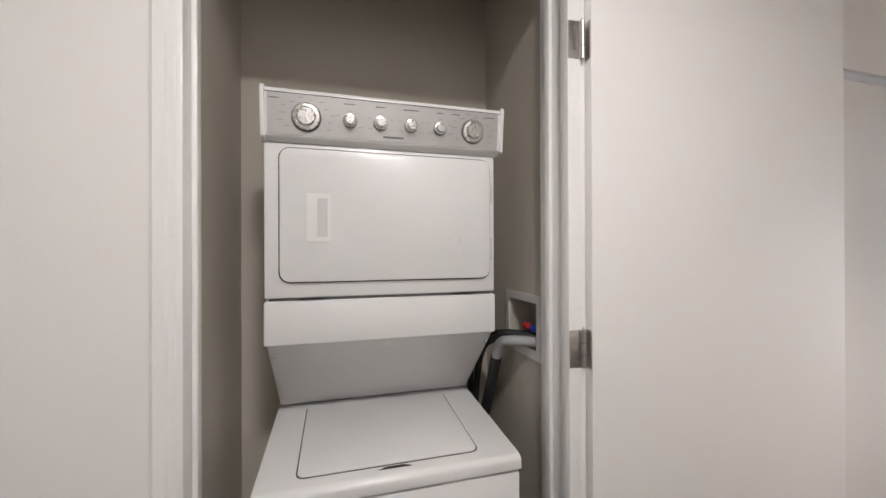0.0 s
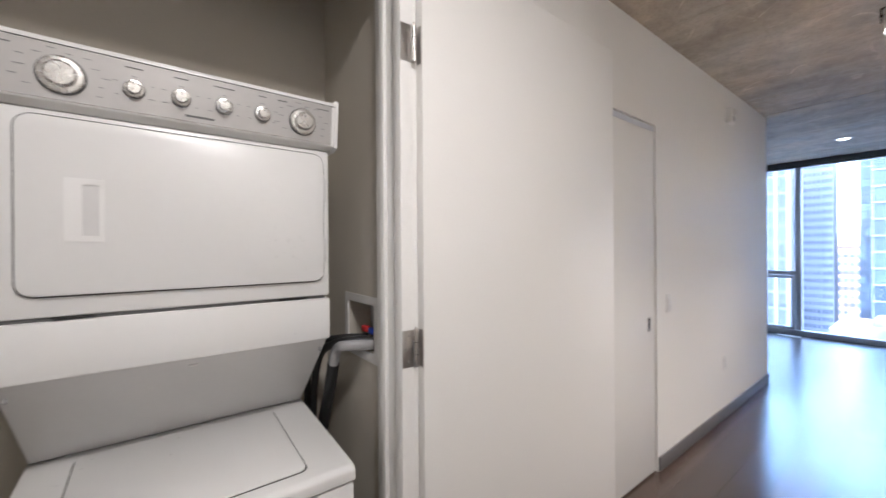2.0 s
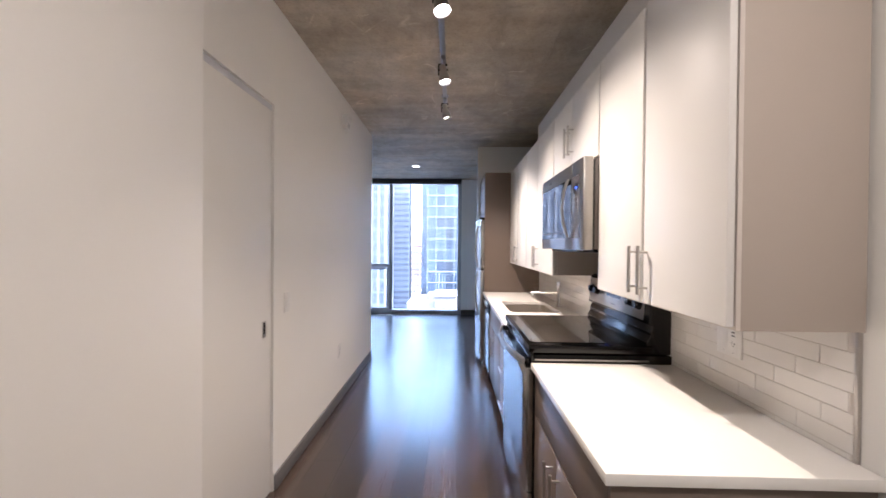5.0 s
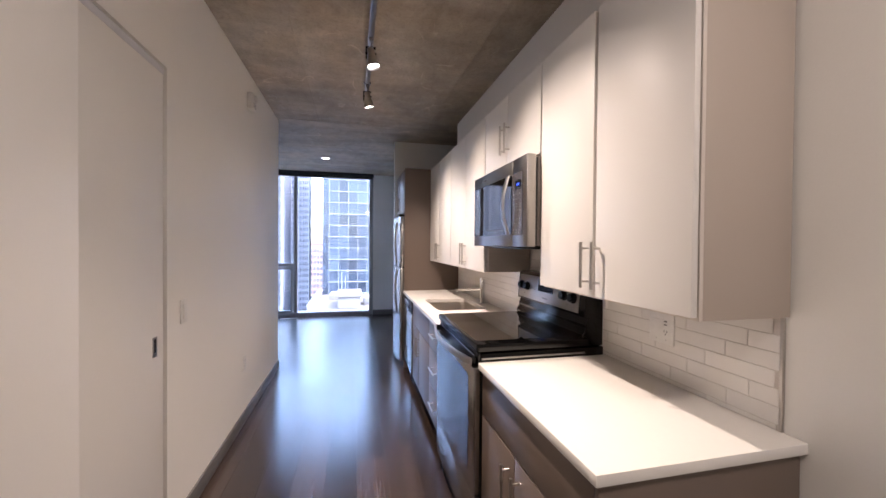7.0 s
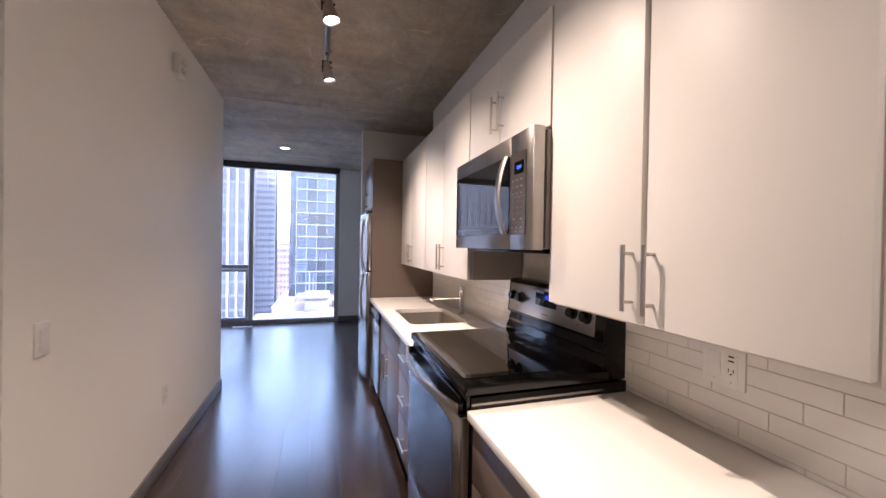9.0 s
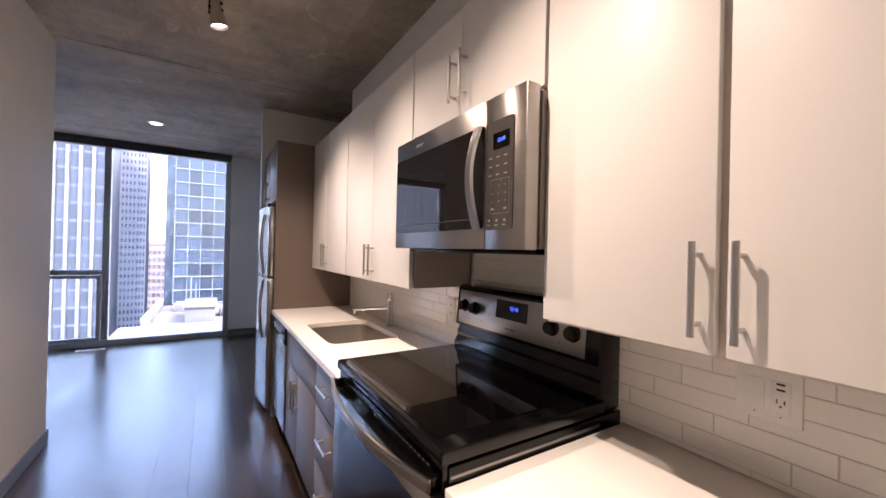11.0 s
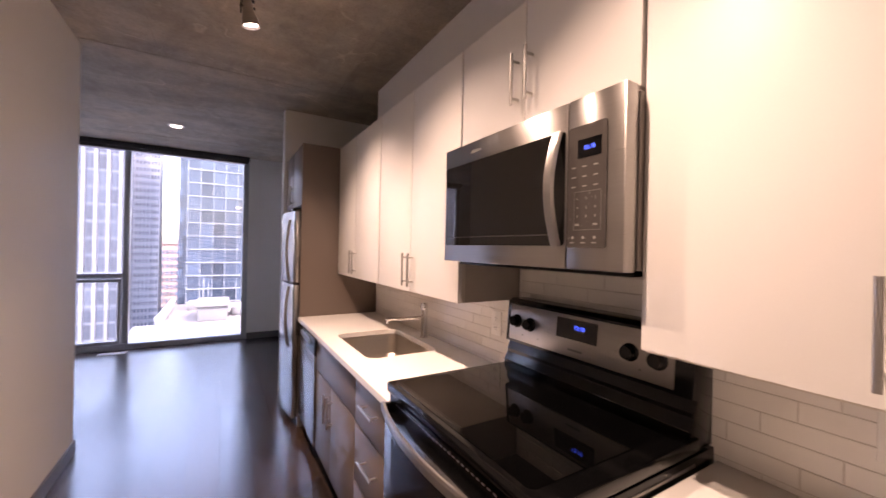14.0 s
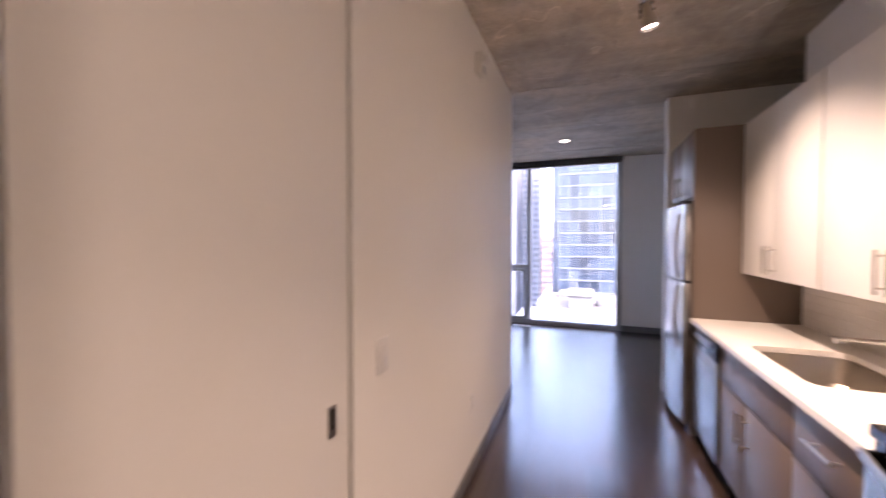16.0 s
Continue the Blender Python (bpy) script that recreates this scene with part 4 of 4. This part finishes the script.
part("lid_grip", bm, SLOT, lid, "dark finger slot")
# dryer: cabinet, sloped lower panel, console
part("dryer_body", box(WX0, WX1, 1.375, 1.77, 1.262, 1.70, 0.006), ENAMEL, la)
part("front_seam", box(WX0 + 0.012, WX1 - 0.012, 1.381, 1.6, 1.254, 1.262), GAP, la)
for xa, xb in ((0.1, 0.17), (0.555, 0.63)):
    part("seam_notch", box(xa, xb, 1.3735, 1.379, 1.2555, 1.261), SLOT, la)
part("lower_panel", prism([(1.371, 1.13), (1.371, 1.254), (1.6, 1.254), (1.6, 1.13)], "x", WX0 - 0.001, WX1 + 0.001, 0.006), ENAMEL, la)
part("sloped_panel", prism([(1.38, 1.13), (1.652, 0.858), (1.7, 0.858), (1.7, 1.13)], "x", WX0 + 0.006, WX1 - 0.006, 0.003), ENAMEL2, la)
part("screw_cover", box(0.34, 0.36, 1.395, 1.402, 1.106, 1.112, 0.001), WHITEPL, la)
for x in (WX0 + 0.02, WX1 - 0.02):
    part("screw", rod((x, 1.41, 1.098), (x, 1.403, 1.09), 0.004, 8), GREYPL, la)
dd = part("dryer_door", prism(round_rect(0.05, 0.678, 1.308, 1.684, 0.028), "y", 1.362, 1.376, 0.004), ENAMEL, la, "white dryer door")
part("door_gap", frame_prism(round_rect(0.046, 0.682, 1.304, 1.688, 0.032), round_rect(0.05, 0.678, 1.308, 1.684, 0.028), "y", 1.3735, 1.3748), GAP, dd)
grip = part("door_grip", frame_prism([(0.122, 1.422), (0.186, 1.422), (0.186, 1.558), (0.122, 1.558)], [(0.15, 1.435), (0.178, 1.435), (0.178, 1.545), (0.15, 1.545)], "y", 1.3595, 1.364), ENAMEL, dd, "moulded white door grip")
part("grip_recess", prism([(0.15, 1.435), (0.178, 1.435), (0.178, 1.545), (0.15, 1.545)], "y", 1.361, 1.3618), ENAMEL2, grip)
for z in (1.40, 1.58):
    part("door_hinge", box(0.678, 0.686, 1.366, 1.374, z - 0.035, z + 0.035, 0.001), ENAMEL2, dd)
con = [(1.378, 1.7), (1.352, 1.712), (1.338, 1.832), (1.342, 1.84), (1.40, 1.84), (1.44, 1.7)]
cs = part("console", prism(con, "x", WX0 - 0.002, WX1 + 0.016, 0.003), ENAMEL, la, "white console with a silver face")


def cy(z, out=0.0):
    return 1.352 - (z - 1.712) / 0.126 * 0.014 - out


part("console_face", prism([(cy(1.716, 0.002), 1.716), (cy(1.716, -0.002), 1.716), (cy(1.825, -0.002), 1.825), (cy(1.825, 0.002), 1.825)], "x", WX0 + 0.014, WX1 - 0.002), SILVER, cs, "silver printed control face")
part("cap_line", box(WX0 + 0.006, WX1 + 0.008, cy(1.827, 0.0024), cy(1.827, -0.001), 1.8262, 1.8278), GAP, cs)
for xa, xb in ((WX0 - 0.004, WX0 + 0.008), (WX1 + 0.006, WX1 + 0.018)):
    part("end_cap", prism([(1.376, 1.698), (1.347, 1.708), (1.332, 1.838), (1.337, 1.846), (1.4, 1.846), (1.44, 1.7)], "x", xa, xb, 0.003), ENAMEL, cs)
prng = random.Random(11)
for x, r in ((0.123, 0.037), (0.24, 0.019), (0.327, 0.019), (0.417, 0.019), (0.506, 0.019), (0.612, 0.035)):
    z = 1.766
    big = r > 0.03
    kn = part("knob", lathe([(r, 0), (r, 0.008), (r * 0.93, 0.011), (r * 0.7, 0.012), (r * 0.68, 0.02), (r * 0.6, 0.0225), (0.002, 0.0228)], (x, cy(z, 0.0022), z), (0, -1, -0.1), 32), KNOBM, cs, "brushed silver control knob")
    part("knob_ring", lathe([(r * 1.07, 0), (r * 1.07, 0.0015), (r * 0.9, 0.0018)], (x, cy(z, 0.002), z), (0, -1, -0.1), 32), GREYINK if big else PRINT, kn, "dark ring round the knob")
    part("pointer", box(x - 0.001, x + 0.001, cy(z) - 0.0262, cy(z) - 0.024, z + r * 0.15, z + r * 0.58), GREYINK, kn)
    for k in range(12 if big else 5):
        a = radians(-35 + k * 250 / (11 if big else 4))
        rr = r + (0.013 if big else 0.011) + 0.007 * (k % 2) * big
        px, pz = x - rr * math.cos(a) * 1.25, z + rr * math.sin(a) * 0.92
        if not 1.72 < pz < 1.822:
            continue
        w = prng.uniform(0.0035, 0.0075) * (1.15 if big else 0.8)
        part("print_mark", box(px - w, px + w, cy(pz, 0.0028), cy(pz, 0.0018), pz - 0.0008, pz + 0.0008), PRINT, cs)
for x, w in ((0.04, 0.025), (0.24, 0.032), (0.327, 0.028), (0.417, 0.046), (0.506, 0.02), (0.556, 0.026), (0.668, 0.034)):
    part("print_mark", box(x - w / 2, x + w / 2, cy(1.812, 0.0028), cy(1.812, 0.0018), 1.8105, 1.8128), GREYINK, cs)
part("badge", box(0.335, 0.395, cy(1.729, 0.003), cy(1.729, 0.0018), 1.7265, 1.7315), GREYINK, cs, "dark raised badge")

la.location.x += 0.007

# supply box in the closet's side wall, with hoses
CXR = 0.845
vb = thing("supply_box", "white recessed washer supply box with red and blue valves", "valve box", (CXR, 1.45, 1.04))
part("frame", frame_prism([(1.318, 1.03), (1.575, 1.03), (1.575, 1.245), (1.318, 1.245)], [(1.345, 1.06), (1.55, 1.06), (1.55, 1.218), (1.345, 1.218)], "x", CXR - 0.006, CXR - 0.0005), WHITEPL, vb, "white flanged frame")
part("back_plate", box(CXR + 0.085, CXR + 0.09, 1.345, 1.55, 1.06, 1.218), GREYPL, vb, "grey box interior")
v1 = part("valve", rod((CXR + 0.01, 1.43, 1.115), (CXR + 0.084, 1.43, 1.115), 0.012, 12), CHROME, vb)
part("valve_handle", box(CXR - 0.002, CXR + 0.018, 1.41, 1.45, 1.12, 1.14, 0.004), REDPL, v1, "red valve handle")
v2 = part("valve", rod((CXR + 0.01, 1.38, 1.115), (CXR + 0.084, 1.38, 1.115), 0.012, 12), CHROME, vb)
part("valve_handle", box(CXR - 0.002, CXR + 0.018, 1.362, 1.398, 1.12, 1.14, 0.004), BLUEPL, v2, "blue valve handle")
for pts, r, m, lb in (
    ([(CXR + 0.012, 1.38, 1.1), (CXR - 0.06, 1.42, 1.1), (CXR - 0.09, 1.47, 1.085), (CXR - 0.1, 1.57, 1.03), (CXR - 0.1, 1.64, 0.9), (CXR - 0.09, 1.7, 0.6), (CXR - 0.09, 1.72, 0.25)], 0.013, RUBBER, "black rubber water hose"),
    ([(CXR + 0.012, 1.43, 1.1), (CXR - 0.07, 1.48, 1.1), (CXR - 0.1, 1.6, 1.06), (CXR - 0.11, 1.68, 0.95), (CXR - 0.1, 1.72, 0.6), (CXR - 0.1, 1.73, 0.25)], 0.012, RUBBER, "black rubber water hose"),
    ([(CXR + 0.03, 1.37, 1.085), (CXR - 0.07, 1.4, 1.09), (CXR - 0.085, 1.455, 1.07), (CXR - 0.085, 1.49, 1.01)], 0.017, GREYPL, "grey drain hose elbow"),
    ([(CXR - 0.085, 1.488, 1.015), (CXR - 0.08, 1.545, 0.9), (CXR - 0.075, 1.62, 0.76), (CXR - 0.07, 1.7, 0.55), (CXR - 0.07, 1.73, 0.3)], 0.02, RUBBER, "thick black rubber drain hose")):
    solid("hose", tube(pts, r, 12, 8), m, lb, "hose")
spk = thing("sprinkler", "small chrome sprinkler head in the closet", "sprinkler", (0.2, 1.3, 2.25))
part("pipe", rod((0.2, 1.3, 2.3), (0.2, 1.3, H), 0.012, 12), CHROME, spk)
part("head", lathe([(0.02, -0.03), (0.022, -0.026), (0.012, -0.02), (0.012, 0.0), (0.026, 0.004), (0.028, 0.012), (0.01, 0.02)], (0.2, 1.3, 2.3)), CHROME, spk)

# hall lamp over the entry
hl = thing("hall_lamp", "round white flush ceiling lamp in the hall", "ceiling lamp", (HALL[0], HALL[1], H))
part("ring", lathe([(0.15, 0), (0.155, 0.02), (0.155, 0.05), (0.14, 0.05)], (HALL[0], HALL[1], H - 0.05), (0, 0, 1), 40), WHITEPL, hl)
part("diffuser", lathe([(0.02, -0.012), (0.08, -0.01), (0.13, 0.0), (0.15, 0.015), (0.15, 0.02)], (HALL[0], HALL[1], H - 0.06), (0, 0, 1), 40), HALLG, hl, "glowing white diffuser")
# ---- the city outside ----
structure("ground", box(-300, 900, -600, 600, -61, -60), STREET, "grey street level far below", "ground")


def shared(name, me, at, parent, label=""):
    ob = new(name, me)
    ob.parent = parent
    ob.location = Vector(at) - BASE[parent]
    return tagged(ob, label) if label else ob


def block(bm, material, name="piece"):
    me = bpy.data.meshes.new(name)
    bm.to_mesh(me)
    bm.free()
    me.materials.append(material)
    return me


SPANDREL = mat("pale_grey_spandrel", (0.25, 0.27, 0.32), 0.6, vary=0.1, scale=0.3, fine=3, bump=0.0)
# striped tower: white fins with dark glass between
t1 = thing("striped_tower", "tall office tower with white vertical fins", "building", (62, 20, -60))
part("wall", box(60.4, 80, 10.6, 44, -60, 15), DARKTOWER, t1)
fin = block(box(-0.35, 0.0, -0.15, 0.15, 0, 75.4), WHITESTONE, "fin")
for k in range(30):
    shared("fin", fin, (60.4, 10.9 + k * 1.12, -60), t1)
STRIPGL = mat("dark_strip_glass", (0.055, 0.07, 0.1), 0.6, vary=0.1, scale=0.3, fine=3, bump=0.0, spread=0.2)
win_me = block(box(-0.06, 0.0, -0.33, 0.33, 0, 1.7), STRIPGL, "window")
for k in range(9):
    for f in range(18):
        shared("window", win_me, (60.4, 11.46 + k * 1.12, -22 + f * 2.0), t1)

# grey tower: pale corner piers, dark window bays between, small windows on the narrow bay
t2 = thing("grey_tower", "grey high-rise with dark window bays and pale piers", "building", (67, 9.6, -60))
part("wall", box(66, 69, 7.75, 11.4, -60, 16), SPANDREL, t2)
part("roof", box(65.9, 69.1, 7.65, 11.5, 16, 16.5), DARKTOWER, t2)
band = block(box(-0.05, 0.0, -0.95, 0.95, 0, 0.46), TOWERDK, "window_band")
pier = block(box(-0.16, 0.0, -0.09, 0.09, 0, 42.0), SPANDREL, "pier")
wme = block(box(-0.06, 0.0, -0.1, 0.1, 0, 0.5), TOWERDK, "window")
for f in range(44):
    z = -26 + f * 0.95
    shared("window_band", band, (66, 9.85, z), t2)
    for k in range(3):
        shared("window", wme, (66, 7.98 + k * 0.33, z), t2)
for k in range(6):
    shared("pier", pier, (66, 8.86 + k * 0.4, -26), t2)

# pink brick building
t3 = thing("brick_building", "pink brick apartment building far off", "building", (125, 11, -60))
part("wall", box(118, 140, 8.5, 15.5, -60, 1.2), BRICKM, t3)
part("roof", box(117.7, 140.3, 8.2, 15.8, 1.2, 2.1), BRICKM, t3)
bme = block(box(-0.15, 0.0, -0.28, 0.28, 0, 0.9), TOWERDK, "window")
for f in range(13):
    for k in range(7):
        shared("window", bme, (118, 9.1 + k * 0.95, -1.2 - f * 1.75), t3)

# glass tower with a white grid
t4 = thing("glass_tower", "blue glass office tower with a white mullion grid", "building", (65, -6, -60))
GX, GY, GS, GZ, GH = 58.0, 5.0, 1.36, -5.9, 1.66
part("wall", box(GX + 0.1, GX + 20, -20, GY, -60, 15.7), TOWERGL, t4)
pm = block(box(0.0, 0.09, -GS / 2 + 0.03, GS / 2 - 0.03, 0.03, GH - 0.03), TOWERGL, "pane")
for k in range(10):
    for f in range(13):
        shared("pane", pm, (GX, GY - 0.9 - GS * (k + 0.5), GZ + f * GH), t4)
side_pane = block(box(0.0, 0.09, -0.2, 0.2, 0.03, GH / 2 - 0.03), TOWERGL, "pane")
for k in range(2):
    for f in range(26):
        shared("pane", side_pane, (GX + 0.02, GY - 0.23 - k * 0.45, GZ + f * GH / 2), t4)
MULLION = mat("pale_metal_mullion", (0.23, 0.26, 0.29), 0.5, vary=0.05, scale=0.3, fine=3, bump=0.0)
vm, hm = block(box(-0.12, 0.05, -0.025, 0.025, 0, 21.6), MULLION, "mullion"), block(box(-0.14, 0.05, -GS * 10, 0, -0.04, 0.04), MULLION, "transom")
for k in range(11):
    shared("mullion", vm, (GX, GY - 0.9 - GS * k, GZ), t4)
for f in range(14):
    shared("transom", hm, (GX, GY - 0.9, GZ + f * GH), t4)

# white roof terrace in front of the glass tower
t5 = thing("terrace_building", "low building with a white roof and stone cornice", "building", (47, 0, -60))
part("wall", box(38, 57.5, -25, 5.4, -60, -6.3), WHITESTONE, t5)
part("roof", box(38, 57.5, -25, 5.4, -6.3, -6.0), ROOFM, t5)
part("cornice", box(37.4, 43.5, 4.6, 6.6, -6.8, -6.2, 0.1), WHITESTONE, t5)
part("cornice", box(37.2, 43.8, 4.4, 6.9, -6.2, -5.9, 0.08), WHITESTONE, t5)
part("parapet", box(43.5, 57.5, 5.0, 5.4, -6.2, -5.4, 0.05), WHITESTONE, t5)
u = part("roof_unit", box(44.5, 50, -0.2, 2.3, -6.0, -4.6, 0.1), ROOFM, t5)
part("roof_unit_cap", box(44.2, 50.3, -0.4, 2.5, -4.6, -4.4, 0.05), ROOFM, u)
part("roof_unit", box(52, 55, 2.6, 3.6, -6.0, -5.2, 0.05), ROOFM, t5)
for k in range(6):
    part("parapet_cap", box(43.5 + k * 2.33, 45.75 + k * 2.33, 4.9, 5.5, -5.4, -5.3), WHITESTONE, t5)
part("duct", box(47, 49, -2.4, -0.6, -6.0, -5.1, 0.08), ROOFM, t5)
part("mast", rod((55.5, 2.2, -6.0), (55.5, 2.2, -2.6), 0.06, 8), WHITESTONE, t5)
part("mast", rod((55.5, 1.7, -6.0), (55.5, 1.7, -3.2), 0.05, 8), WHITESTONE, t5)
t6 = thing("small_roofs", "cluster of low tan roofs by the street", "building", (80, 8, -60))
part("wall", box(74, 86, 5.5, 11, -60, -13), BRICKM, t6)
part("roof", box(73.7, 86.3, 5.2, 11.3, -13, -12.6), ROOFM, t6)
part("roof_hut", box(76, 81, 7, 9, -12.6, -11.4), BRICKM, t6)

# ---- floor planks, wall tiles ----
rng = random.Random(4)
PW, PL = 0.18, 1.22
floor_ob = bpy.data.objects["floor"]
plank_full = block(box(-PL / 2 + 0.0008, PL / 2 - 0.0008, -PW / 2 + 0.0008, PW / 2 - 0.0008, -0.006, 0.0), PLANK, "plank")
y = -0.62
while y < 4.6:
    x = -1.6 - rng.random() * PL if y < 1.2 else 4.7 + rng.random() * PL - PL / 2
    while x < 8.25:
        x0, x1 = max(x, -1.55), min(x + PL, 8.28)
        if x1 - x0 > 0.05 and not (y > 1.2 and x1 < 5.0):
            if x1 - x0 > PL - 0.01:
                me = plank_full
            else:
                me = block(box(-(x1 - x0) / 2 + 0.0008, (x1 - x0) / 2 - 0.0008, -PW / 2 + 0.0008, PW / 2 - 0.0008, -0.006, 0.0), PLANK, "plank")
            board = shared("plank", me, ((x0 + x1) / 2, y + PW / 2, 0.0), floor_ob)
            board.rotation_euler = (rng.uniform(-0.0006, 0.0006), rng.uniform(-0.0002, 0.0002), 0)
        x += PL
    y += PW

wall_ob = bpy.data.objects["wall_south"]
TW, TH, TJ = 0.2175, 0.0507, 0.002
structure("grout_bed", join(box(1.64, 4.99, BACK, BACK + 0.0078, TOPZ, 1.2), box(2.41, 3.17, BACK, BACK + 0.0078, 1.2, 1.37)), GROUT, "beige grout between the wall tiles", "grout")
tile_me = block(box(-TW / 2 + TJ / 2, TW / 2 - TJ / 2, 0.0, 0.009, TJ / 2, TH - TJ / 2, 0.001, 1), TILE, "tile")
for r in range(11):
    z0 = TOPZ + 0.016 + (r - 1) * TH
    if z0 > 1.36:
        break
    x = 2.447 - 4 * TW - ((r - 1) * 0.0707) % TW
    lo, hi = (1.64, 4.99) if z0 + TH < 1.235 else (2.41, 3.17)
    z1 = z0 + TH
    zc0, zc1 = max(z0, TOPZ), min(z1, 1.37)
    while x < hi:
        a, b = max(x, lo), min(x + TW, hi)
        if b - a > 0.02:
            if b - a > TW - 0.001 and zc1 - zc0 > TH - 0.001:
                me = tile_me
            else:
                me = block(box(-(b - a) / 2 + TJ / 2, (b - a) / 2 - TJ / 2, 0.0, 0.009, TJ / 2, zc1 - zc0 - TJ / 2, 0.001, 1), TILE, "tile")
            shared("tile", me, ((a + b) / 2, BACK + 0.001, zc0), wall_ob)
        x += TW
solid("tile_edge_trim", box(1.632, 1.64, BACK, BACK + 0.011, TOPZ, 1.196, 0.001), NICKEL, "thin metal edge trim ending the tiles", "trim", "structure")
bath_ob = bpy.data.objects["wall_bath"]
bt = block(box(-0.099, 0.099, -0.008, 0.0, 0.001, 0.099, 0.001, 1), TILE, "tile")
for r in range(27):
    for k in range(9):
        shared("tile", bt, (1.3 + k * 0.2 + (r % 2) * 0.1, 2.5, r * 0.1), bath_ob)
